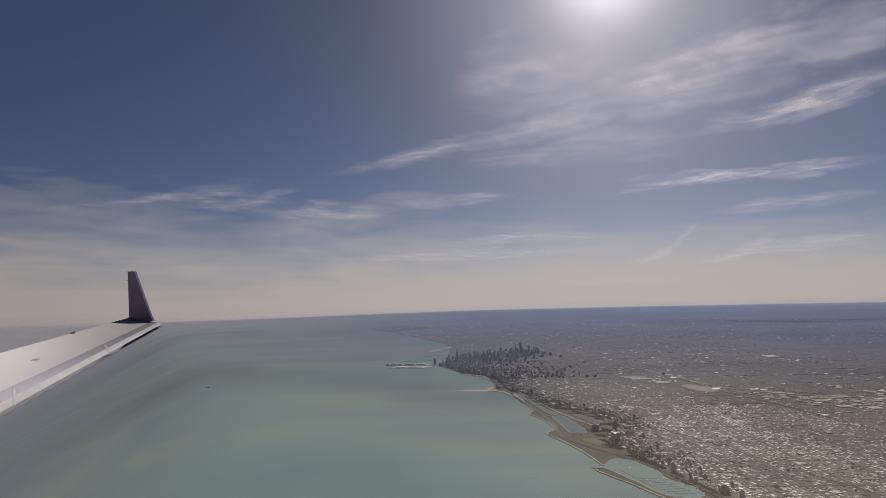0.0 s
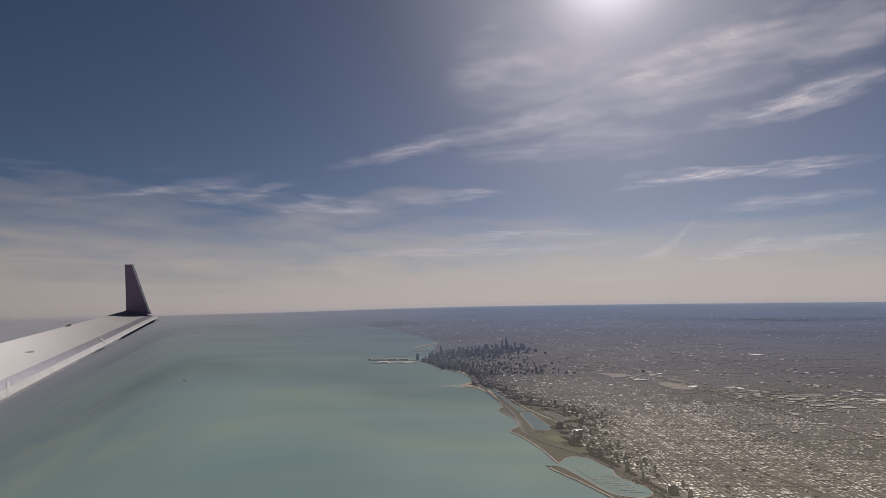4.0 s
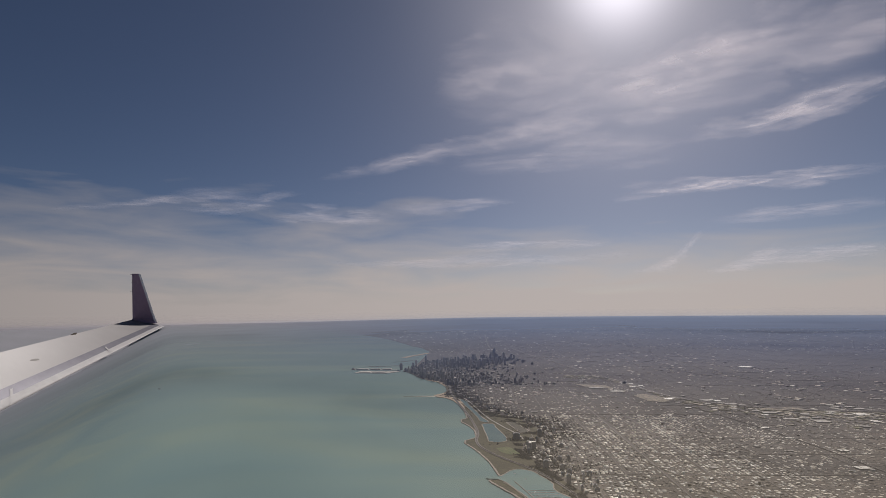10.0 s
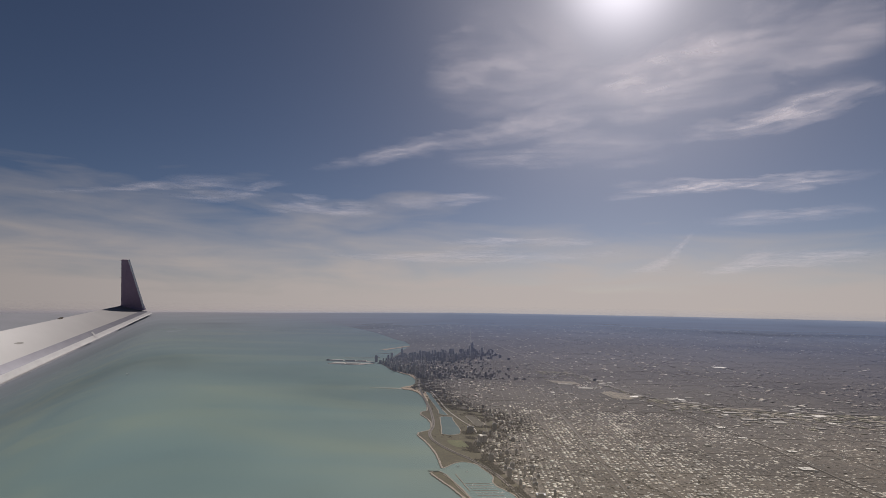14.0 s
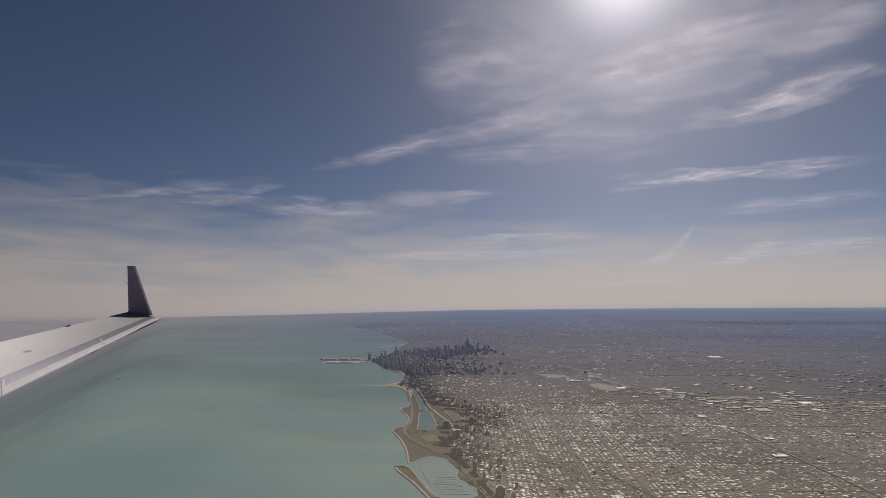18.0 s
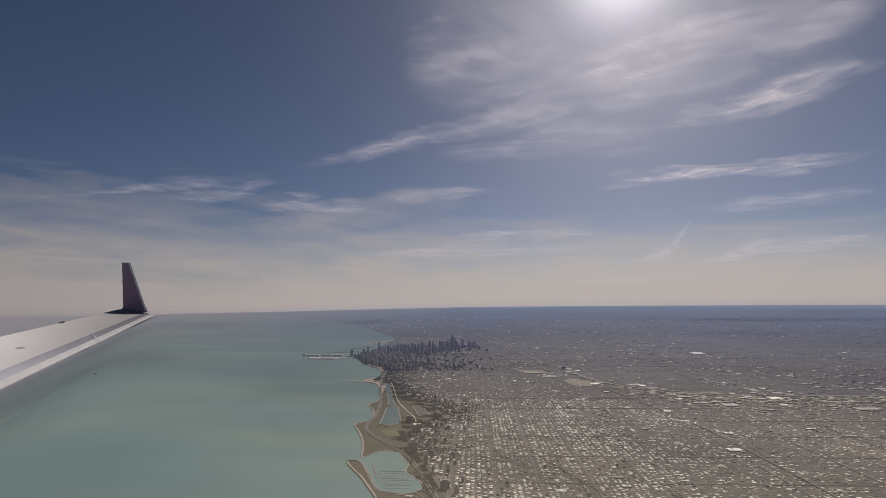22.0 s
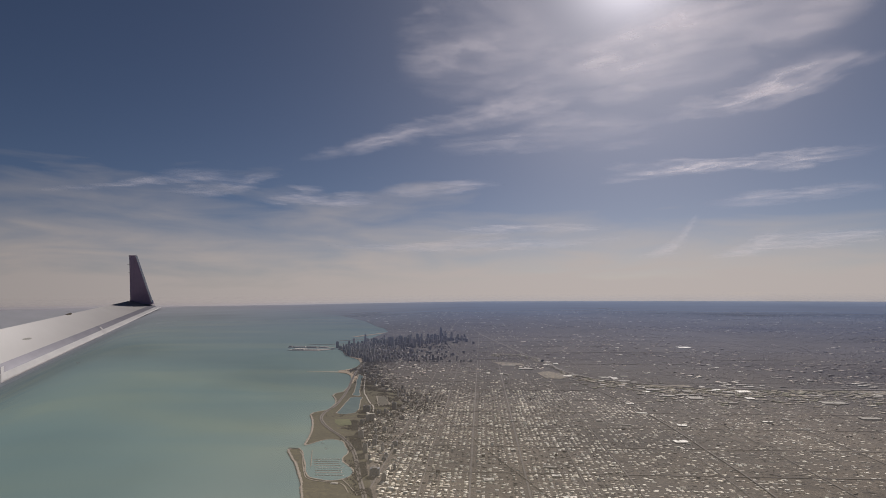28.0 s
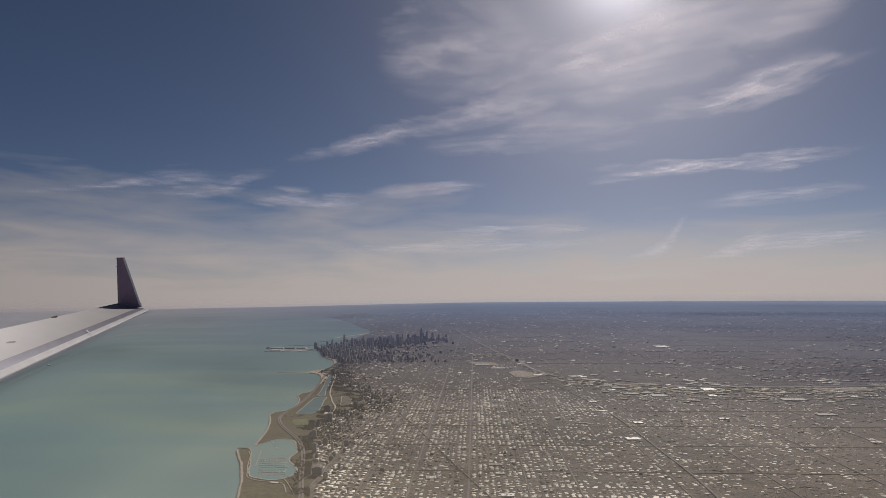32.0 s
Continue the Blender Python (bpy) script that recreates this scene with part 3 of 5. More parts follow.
def streets():
    for u, w in AVENUES:
        v = np.arange(-9.0, 22.0, 0.25)
        x, y = grid_to_world(u, v)
        keep = x > np.where(park_edge(y) > -50, park_edge(y), shore(y)) + 0.05
        if keep.sum() > 3:
            first = np.argmax(keep)
            line = np.stack((x, y), 1)[first:]
            tagged(new("avenue", strip("avenue", line, w, LAND + 0.0055, ASPHALT, 0.1, 0.002)), "straight pale avenue running south through the city", "road", "long avenues", "structure")
    for v in CROSSINGS:
        u = np.arange(-2.0, 16.0, 0.25)
        x, y = grid_to_world(u, v)
        keep = x > np.where(park_edge(y) > -50, park_edge(y), shore(y)) + 0.05
        line = np.stack((x, y), 1)[np.argmax(keep):]
        tagged(new("cross_street", strip("cross_street", line, 0.010, LAND + 0.0050, ASPHALT, 0.1, 0.002)), "straight cross street between the house blocks", "road", "cross streets", "structure")


streets()


# ---- houses ----
def blocks():
    """Every house block of the plain: rows of flat roofs with lanes between, thinning out with distance."""
    parts = []
    for v0, v1, dv, du, u0, u1, n in ((-9.0, 2.6, 0.4, 0.2, 0.0, 14.0, 3), (2.6, 9.0, 0.2, 0.1, -1.2, 10.0, 8), (9.0, 15.0, 0.2, 0.1, -2.6, 14.0, 5), (15.0, 28.0, 0.4, 0.25, -5.0, 24.0, 5), (28.0, 75.0, 1.3, 0.9, -20.0, 60.0, 5)):
        bu, bv = np.meshgrid(np.arange(u0, u1, du), np.arange(v0, v1, dv))
        bu, bv = bu.ravel(), bv.ravel()
        full_block, wide_block = rng.random(len(bu)), rng.random(len(bu))
        for k in range(n):
            for lane in (0, 1):
                c = len(bu)
                full = rng.random(c)
                hu = du * rng.uniform(0.08, 0.19, c) * (0.8 + 0.4 * wide_block)
                hv = dv / n * rng.choice((0.20, 0.28, 0.38, 0.48), c) * rng.uniform(0.85, 1.1, c)
                uu = bu + du * (0.28 + 0.44 * lane) + rng.normal(0, du * (0.05 if v0 < 15 else 0.3), c)
                vv = bv + dv * (0.10 + 0.84 * (k + 0.5) / n) + rng.normal(0, dv * 0.012, c)
                h = rng.gamma(5.0, 0.0007, c) + np.where(full > 0.995, rng.uniform(0.006, 0.02, c), 0.0)
                keep = rng.random(c) < (0.92 if v0 < 9 else 0.52) - np.clip(bu - 2.4, 0, 3) * (0.13 if v0 < 9 else 0.03) + 0.15 * np.sin(bu * 2.1 + 1.3) * np.sin(bv * 1.7) + 0.7 * (full_block - 0.55)
                parts.append(np.stack((uu, vv, hu, hv, h * (1.0 if v0 < 9 else 0.6) * np.where(uu > 2.6, 0.65, 1.0), wide_block), 1)[keep])
    p = np.vstack(parts)
    x, y = grid_to_world(p[:, 0], p[:, 1])
    edge = np.where(park_edge(y) > -50, park_edge(y), shore(y))
    keep = x > edge + 0.04
    gap = y - np.interp(x, [q[0] for q in EXPRESSWAY[3:]], [q[1] for q in EXPRESSWAY[3:]])
    keep &= ~((y > 10.0) & (y < 14.0) & (gap > -0.22) & (gap < 0.14) & (x > 2.1))
    for u, w in AVENUES:
        keep &= (np.abs(p[:, 0] - u) > w / 2 + p[:, 2]) | (p[:, 1] > 15)
    p, x, y, edge = p[keep], x[keep], y[keep], edge[keep]
    # taller and deeper flats near the park
    close = np.clip(1 - (x - edge) / np.where(y < 12, 0.8, 1.8), 0, 1) * ((y > 3.0) & (y < 18.0)) * rng.random(len(x))
    p[:, 4] *= 1 + 2.6 * close
    p[:, 2] *= 1 + 0.25 * close
    p[:, 3] *= 1 + 0.35 * close
    near = (x > 0.45) & (x < 3.2) & (y > 3.95) & (y < 4.75)
    near &= np.cumsum(near) <= 300
    for a, b, c, d, e in zip(x[near], y[near], p[near, 2], p[near, 3], p[near, 4]):
        ob = thing("row_house", "low brick row house with a flat tarred roof", "house", "nearest row houses", at=(a, b, sea(a, b) + rise(a, b) - 0.001))
        ob.rotation_euler = (0, 0, math.atan(SWERVE))
        part("walls", box_bm(-c, c, -d, d, 0, e), HOUSES, ob)
        part("roof", box_bm(-c * 0.96, c * 0.96, -d * 0.96, d * 0.96, e, e + 0.0008), HOUSES, ob)
    p, x, y = p[~near], x[~near], y[~near]
    patch = np.array([noise.noise((a * 1.4, b * 0.9, 4)) + 0.6 * noise.noise((a * 4.5, b * 3.0, 8)) for a, b in zip(p[:, 0], p[:, 1])])
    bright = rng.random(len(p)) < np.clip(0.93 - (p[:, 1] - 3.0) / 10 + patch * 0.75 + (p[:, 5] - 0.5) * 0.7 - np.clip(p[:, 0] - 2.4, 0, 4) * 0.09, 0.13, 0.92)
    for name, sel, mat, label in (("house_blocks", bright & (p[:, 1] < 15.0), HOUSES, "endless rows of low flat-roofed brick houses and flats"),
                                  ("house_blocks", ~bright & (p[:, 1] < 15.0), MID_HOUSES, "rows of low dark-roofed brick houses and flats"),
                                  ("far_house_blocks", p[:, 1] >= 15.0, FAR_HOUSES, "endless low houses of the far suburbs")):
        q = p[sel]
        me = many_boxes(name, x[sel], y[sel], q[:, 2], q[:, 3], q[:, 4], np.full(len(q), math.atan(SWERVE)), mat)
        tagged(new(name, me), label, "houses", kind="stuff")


blocks()


# ---- works and warehouses along the expressway ----
def warehouse(x, y, w, d, h, roof, label):
    ob = thing("warehouse", label, "warehouse", "large flat roofs", at=(x, y, sea(x, y) + rise(x, y) - 0.001))
    ob.rotation_euler = (0, 0, math.atan(SWERVE) + (rng.normal(0, 0.12) if rng.random() < 0.4 else 0))
    part("body", box_bm(-w / 2, w / 2, -d / 2, d / 2, 0, h), GREY_ROOF, ob)
    part("roof", box_bm(-w / 2 * 1.01, w / 2 * 1.01, -d / 2 * 1.01, d / 2 * 1.01, h, h + 0.0015), roof, ob)
    for i in range(3):
        a, b = rng.uniform(-0.38, 0.38) * w, rng.uniform(-0.35, 0.35) * d
        part("roof_unit", box_bm(a - 0.006, a + 0.006, b - 0.006, b + 0.006, h + 0.0015, h + 0.005), CONCRETE, ob)


def industry():
    for x, y, w, d in ((5.053, 8.57, 0.11, 0.12), (5.209, 9.12, 0.2, 0.16), (6.675, 16.126, 0.34, 0.3), (3.52, 6.849, 0.1, 0.07), (3.5, 10.338, 0.11, 0.14), (2.699, 10.552, 0.16, 0.12), (3.271, 6.14, 0.14, 0.09)):
        warehouse(x, y, w, d, 0.012, WHITE_ROOF, "large warehouse with a brilliant white flat roof")
    for x, y, w, d in ((4.277, 8.556, 0.2, 0.16), (3.92, 8.704, 0.22, 0.1), (6.055, 8.323, 0.32, 0.14), (5.914, 7.37, 0.22, 0.1), (1.964, 11.485, 0.28, 0.16), (3.609, 10.032, 0.2, 0.1), (1.629, 11.985, 0.3, 0.12), (3.861, 9.22, 0.22, 0.1)):
        warehouse(x, y, w, d, 0.012, GREY_ROOF, "large warehouse with a pale grey flat roof")
    xs, ys = [q[0] for q in EXPRESSWAY[3:]], [q[1] for q in EXPRESSWAY[3:]]
    for i in range(90):
        x = rng.uniform(2.2, 10.5)
        y = float(np.interp(x, xs, ys)) + rng.choice((-1, 1)) * (0.10 + abs(rng.normal(0, 0.45)))
        white = rng.random() < 0.25
        warehouse(x, y, rng.uniform(0.05, 0.16), rng.uniform(0.05, 0.12), rng.uniform(0.006, 0.014), WHITE_ROOF if white else GREY_ROOF,
                  "low warehouse with a white flat roof" if white else "low warehouse with a grey flat roof")
    for i in range(110):
        x, y = rng.uniform(-1.0, 11.0), rng.uniform(4.0, 15.0)
        if x < shore(y) + 1.0:
            continue
        white = rng.random() < 0.5
        warehouse(x, y, rng.uniform(0.04, 0.12), rng.uniform(0.03, 0.08), rng.uniform(0.006, 0.014), WHITE_ROOF if white else GREY_ROOF,
                  "low white-roofed hall among the house blocks" if white else "low grey-roofed hall among the house blocks")
    for name, label, outline in (("rail_yard", "bare pale rail yard beside the expressway", [(2.153, 10.947), (2.373, 11.189), (2.584, 10.9), (2.763, 10.488), (2.502, 10.208), (2.26, 10.322)]),
                                 ("gravel_lot", "wide bare gravel lot among the works", [(6.9, 9.25), (7.6, 9.4), (7.7, 9.15), (7.2, 9.02)]),
                                 ("gravel_lot", "bare gravel lot near the expressway", [(3.9, 9.6), (4.5, 9.72), (4.6, 9.5), (4.1, 9.42)]),
                                 ("gravel_lot", "bare gravel lot near the river", [(1.25, 12.6), (1.9, 12.4), (2.0, 12.0), (1.5, 12.0)])):
        tagged(new(name, sheet(name, outline, LAND + 0.0075, PATCHY)), label, "yard", kind="structure")
    n = 1700  # paved and grassy yards between the works
    x = rng.uniform(1.2, 11.0, n)
    y = np.interp(x, xs, ys) + np.where(x < 2.6, 0.3, -0.06) - np.abs(rng.normal(0, 0.5, n))
    w = rng.uniform(0.012, 0.05, n)
    tagged(new("works_yards", many_boxes("works_yards", x, y, w, w * rng.uniform(0.5, 1.2, n), rng.uniform(0.0065, 0.008, n), rng.normal(math.atan(SWERVE), 0.25, n), YARDS)),
           "pale paved and grassy yards between the works", "yards", kind="stuff")
    # far roofs: too many and too small to tell apart
    n = 9000
    y = 10 + 60 * rng.random(n) ** 1.6
    x = shore(y) + 0.8 + rng.random(n) * (y * 1.15 + 4)
    keep = np.array([noise.noise((a * 0.16, b * 0.42, 11)) + 0.5 * noise.noise((a * 0.9, b * 1.4, 3)) for a, b in zip(x, y)]) > 0.0
    x, y = x[keep], y[keep]
    n = len(x)
    s = rng.uniform(0.010, 0.038, n) * (0.45 + y / 26)
    tagged(new("far_roofs", many_boxes("far_roofs", x, y, s, s * rng.uniform(1.0, 3.0, n), rng.uniform(0.005, 0.012, n), np.full(n, math.atan(SWERVE)), FAR_HALLS)),
           "scattered pale roofs of halls in the far suburbs", "buildings", kind="stuff")


industry()

road("railway_embankment", [(-0.1, 8.9), (0.545, 7.44), (1.06, 6.22), (1.465, 5.2), (2.1, 3.7)], 0.0065, GRAVEL, "grey railway embankment cutting across the house blocks", 0.009, False)
road("diagonal_avenue", [(2.45, 11.2), (2.85, 9.6), (3.15, 8.25), (3.30, 7.38), (3.38, 6.56), (3.42, 5.8), (3.46, 5.1), (3.46, 4.2)], 0.016, ASPHALT, "pale diagonal avenue across the house blocks", 0.009, False)


# ---- trees ----
def clumps(name, x, y, r, label, material=None, squash=1.0):
    """Bare tree crowns as small uneven clumps."""
    n = len(x)
    base = sea(x, y) + rise(x, y)
    dirs = np.array(((1, 0, 0), (0, 1, 0), (-1, 0, 0), (0, -1, 0), (0, 0, 1.0), (0, 0, -0.9)))
    v = dirs[None] * (r[:, None, None] * rng.uniform(0.6, 1.3, (n, 6, 1)))
    v[:, :, 2] *= squash
    v[:, :, 0] += x[:, None]
    v[:, :, 1] += y[:, None]
    v[:, :, 2] += (base + r * 0.9 * squash)[:, None]
    tri = np.array(((0, 1, 4), (1, 2, 4), (2, 3, 4), (3, 0, 4), (1, 0, 5), (2, 1, 5), (3, 2, 5), (0, 3, 5)))
    f = (np.arange(n)[:, None, None] * 6 + tri[None]).reshape(-1, 3)
    me = bpy.data.meshes.new(name)
    me.vertices.add(n * 6)
    me.vertices.foreach_set("co", v.ravel())
    me.loops.add(len(f) * 3)
    me.loops.foreach_set("vertex_index", f.ravel().astype(np.int32))
    me.polygons.add(len(f))
    me.polygons.foreach_set("loop_start", np.arange(0, len(f) * 3, 3, dtype=np.int32))
    me.polygons.foreach_set("loop_total", np.full(len(f), 3, dtype=np.int32))
    me.update(calc_edges=True)
    me.materials.append(material or WOODS)
    tagged(new(name, me), label, "trees", kind="stuff")


def trees():
    n = 12000
    y = rng.uniform(3.3, 12.3, n)
    e, s = park_edge(y), shore(y)
    x = e - np.abs(rng.normal(0, 1.0, n)) * np.where(y > 7.0, 0.22, 0.07)
    keep = (x > s + 0.05) & (np.array([noise.noise((a * 5, b * 5, 2)) for a, b in zip(x, y)]) > -0.1)
    for o in (HARBOR_LINE, LAGOON, SOUTH_POND, ZOO_POND, FIELD):
        keep &= ~inside(x, y, o)
    # streets full of old trees behind the park
    n2 = 9000
    y2 = rng.uniform(5.8, 13.5, n2)
    e2 = np.where(y2 < 12.3, park_edge(np.minimum(y2, 12.3)), shore(y2) + 0.1)
    x2 = e2 + np.abs(rng.normal(0, 0.24, n2)) + 0.01
    keep2 = np.array([noise.noise((a * 7, b * 7, 12)) for a, b in zip(x2, y2)]) > -0.15
    x, y = np.concatenate((x[keep], x2[keep2])), np.concatenate((y[keep], y2[keep2]))
    clumps("park_trees", x, y, rng.uniform(0.004, 0.009, len(x)), "bare brown trees of the lakeside park")
    n = 42000
    y = 2.8 + 12 * rng.random(n) ** 1.3
    x = rng.uniform(-2.4, 11, n)
    keep = x > np.where(park_edge(y) > -50, park_edge(y), shore(y)) + 0.03
    keep &= x < y * 1.25 + 2.5
    x, y = x[keep], y[keep]
    clumps("street_trees", x, y, rng.uniform(0.003, 0.007, len(x)), "bare brown street trees between the houses", CROWNS, 0.45)
    n = 52000
    y = 9 + 36 * rng.random(n) ** 1.4
    x = shore(y) + 0.4 + rng.random(n) * (y * 1.1 + 3)
    keep = np.array([noise.noise((a * 0.5, b * 0.35, 6)) for a, b in zip(x, y)]) > -0.25
    x, y = x[keep], y[keep]
    clumps("suburb_trees", x, y, rng.uniform(0.006, 0.013, len(x)) * (0.5 + y / 18), "bare woods and garden trees of the suburbs", CROWNS, 0.22)


trees()


# ---- harbour ----
def boat(x, y, z, turn, size, label):
    ob = thing("boat", label, "boat", "boats", at=(x, y, z))
    ob.rotation_euler = (0, 0, turn)
    bm = bmesh.new()
    deck = [(-1, -0.28), (0.4, -0.28), (1.1, 0), (0.4, 0.28), (-1, 0.28)]
    hi = [bm.verts.new((a * size, b * size, size * 0.32)) for a, b in deck]
    lo = [bm.verts.new((a * size * 0.85, b * size * 0.6, -size * 0.05)) for a, b in deck]
    bm.faces.new(hi), bm.faces.new(lo[::-1])
    for i in range(5):
        bm.faces.new((lo[i], lo[(i + 1) % 5], hi[(i + 1) % 5], hi[i]))
    part("hull", bm, BOAT if size < 0.03 else TOWER_ROOF, ob)
    part("cabin", box_bm(-0.5 * size, 0.2 * size, -0.18 * size, 0.18 * size, 0.32 * size, 0.6 * size, 0.85), BOAT, ob)


def docks():
    for k in range(8):
        t = k / 7
        a, b = Vector((-0.37 + 0.17 * t, 5.26 - 0.43 * t)), Vector((-0.12 + 0.17 * t, 5.29 - 0.44 * t))
        ob = thing("dock", "long floating dock with short finger piers in the harbor", "dock", "harbor docks")
        z = LAND + 0.004
        line = smooth_line([tuple(a), tuple((a + b) / 2), tuple(b)], 0.02)
        part("walkway", strip("walkway", line, 0.0035, z + 0.003, CONCRETE, 0.0, 0.004), None, ob)
        d = (b - a).normalized()
        side = Vector((-d.y, d.x))
        for i in range(9):
            p = a.lerp(b, (i + 0.5) / 9)
            q = [tuple(p - side * 0.012), tuple(p), tuple(p + side * 0.012)]
            if rng.random() < 0.75:
                o = p + side * (0.008 if i % 2 else -0.008) + d * 0.006
                boat(o.x, o.y, sea(o.x, o.y) + rise(o.x, o.y) + 0.004, math.atan2(side.y, side.x), rng.uniform(0.0045, 0.007), "small white yacht moored at a floating dock")
            part("finger_pier", strip("finger_pier", q, 0.002, z + 0.0025, CONCRETE, 0.0, 0.003), None, ob)
    for pts, label in (([(-0.477, 5.534), (-0.395, 5.282), (-0.311, 5.023)], "straight stone mole inside the harbor"), ([(0.051, 4.76), (0.161, 4.6), (0.284, 4.395)], "pale straight mole at the harbor's end")):
        tagged(new("mole", strip("mole", smooth_line(pts, 0.03), 0.007, LAND + 0.008, STONE, 0.1, 0.012)), label, "mole", kind="structure")
    tagged(new("park_path", strip("park_path", smooth_line([(-0.60, 5.52), (-0.53, 5.40), (-0.42, 5.12), (-0.335, 4.92), (-0.25, 4.76), (-0.15, 4.70), (-0.05, 4.68), (0.06, 4.66), (0.2, 4.45)], 0.03), 0.008, LAND + 0.006, STONE, 0.1, 0.003)),
           "pale park path round the harbor", "path", kind="structure")
    ob = thing("harbor_house", "small white-roofed harbor house by the docks", "house", at=(0.02, 4.65, sea(0, 4.65) + rise(0, 4.65)))
    part("walls", box_bm(-0.03, 0.03, -0.012, 0.012, 0, 0.006), GREY_ROOF, ob)
    part("roof", box_bm(-0.032, 0.032, -0.013, 0.013, 0.006, 0.009, 0.7), WHITE_ROOF, ob)
    for x, y, turn in ((-0.12, 5.28, 0.4), (-0.30, 5.22, 1.1), (-0.02, 5.05, 0.2), (-0.36, 5.62, 0.9), (-0.46, 5.80, 0.3), (0.0, 4.92, 1.4)):
        boat(x, y, sea(x, y) + rise(x, y) + 0.004, turn, 0.012, "small white motor boat moored in the harbor")
    boat(-8.37, 11.95, sea(-8.37, 11.95), 0.5, 0.032, "small dark cargo ship far out on the lake")


docks()


# ---- towers ----
def tower(x, y, wx, wy, h, kind=0, label="", dark=None, group="downtown towers", name="office_tower"):
    """A tall building: shaft, setbacks and roof house."""
    dark = rng.random() < 0.58 if dark is None else dark
    mat = DARK_TOWER if dark else STONE_TOWER
    label = label or ("dark glass high-rise of the crowded downtown" if dark else "pale stone high-rise of the crowded downtown")
    ob = thing(name, label, "skyscraper", group, at=(x, y, sea(x, y) + LAND - 0.001))
    ob.rotation_euler = (0, 0, math.atan(SWERVE))
    a, b = wx / 2, wy / 2
    if kind == 0:
        part("shaft", box_bm(-a, a, -b, b, 0, h), mat, ob)
    elif kind == 1:
        s = rng.uniform(0.55, 0.8)
        part("shaft", box_bm(-a, a, -b, b, 0, h * s), mat, ob)
        part("upper_shaft", box_bm(-a * 0.7, a * 0.7, -b * 0.7, b * 0.7, h * s, h), mat, ob)
    else:
        part("shaft", box_bm(-a, a, -b, b, 0, h, 0.72), mat, ob)
    k = 0.45 if kind != 0 else 0.6
    part("roof_house", box_bm(-a * k, a * k, -b * k, b * k, h, h + 0.008), TOWER_ROOF, ob)
    return ob


def landmark_towers():
    # the three-winged dark tower at the root of the pier
    ob = thing("apartment_tower", "dark three-winged apartment tower standing alone by the pier", "skyscraper", at=(-3.29, 15.7, sea(-3.29, 15.7)))
    bm = bmesh.new()
    outline = []
    for i in range(36):
        t = 2 * math.pi * i / 36
        r = 0.034 + 0.016 * math.cos(3 * t)
        outline.append((r * math.cos(t), r * math.sin(t)))
    lo, hi = [bm.verts.new((*p, 0)) for p in outline], [bm.verts.new((*p, 0.18)) for p in outline]
    bm.faces.new(hi)
    for i in range(36):
        bm.faces.new((lo[i], lo[(i + 1) % 36], hi[(i + 1) % 36], hi[i]))
    part("shaft", bm, DARK_TOWER, ob)
    part("roof_house", box_bm(-0.02, 0.02, -0.02, 0.02, 0.18, 0.195), TOWER_ROOF, ob)
    # the tallest: bundled black tubes that end at different heights
    x, y = -0.50, 18.40
    ob = thing("bundled_tower", "tallest black tower of bundled tubes with twin masts", "skyscraper", at=(x, y, sea(x, y)))
    s = 0.026
    tops = {(-1, -1): 0.24, (0, -1): 0.36, (1, -1): 0.29, (-1, 0): 0.40, (0, 0): 0.445, (1, 0): 0.40, (-1, 1): 0.29, (0, 1): 0.36, (1, 1): 0.24}
    for (i, j), h in tops.items():
        part("tube", box_bm(i * s - s / 2, i * s + s / 2, j * s - s / 2, j * s + s / 2, 0, h), DARK_TOWER, ob)
    for i in (-1, 1):
        part("mast", box_bm(i * 0.012 - 0.003, i * 0.012 + 0.003, -0.003, 0.003, 0.445, 0.52, 0.4), TOWER_ROOF, ob)
    # the tapered tower near the beach
    x, y = -2.64, 16.49
    ob = thing("tapered_tower", "dark tapered tower with two slim masts", "skyscraper", at=(x, y, sea(x, y)))
    part("shaft", box_bm(-0.04, 0.04, -0.03, 0.03, 0, 0.335, 0.62), DARK_TOWER, ob)
    for i in (-1, 1):
        part("mast", box_bm(i * 0.010 - 0.003, i * 0.010 + 0.003, -0.003, 0.003, 0.335, 0.42, 0.4), TOWER_ROOF, ob)


landmark_towers()


PARKSIDE = [(-0.359, 7.332, 0.125, 0.128, True), (-0.107, 6.023, 0.077, 0.135, False), (0.066, 5.521, 0.059, 0.14, False), (0.108, 5.748, 0.061, 0.118, True), (0.307, 4.884, 0.113, 0.10, True),
            (0.302, 5.389, 0.051, 0.06, False), (0.086, 6.35, 0.06, 0.07, False), (-0.03, 7.537, 0.08, 0.14, True), (-0.131, 8.391, 0.027, 0.163, False), (0.317, 5.781, 0.073, 0.07, True),
            (-0.176, 7.226, 0.061, 0.063, True), (-0.25, 6.62, 0.05, 0.10, True),
            (0.186, 6.963, 0.073, 0.06, False), (0.192, 6.393, 0.04, 0.068, False), (0.009, 6.235, 0.033, 0.08, False), (0.16, 5.303, 0.034, 0.075, True)]


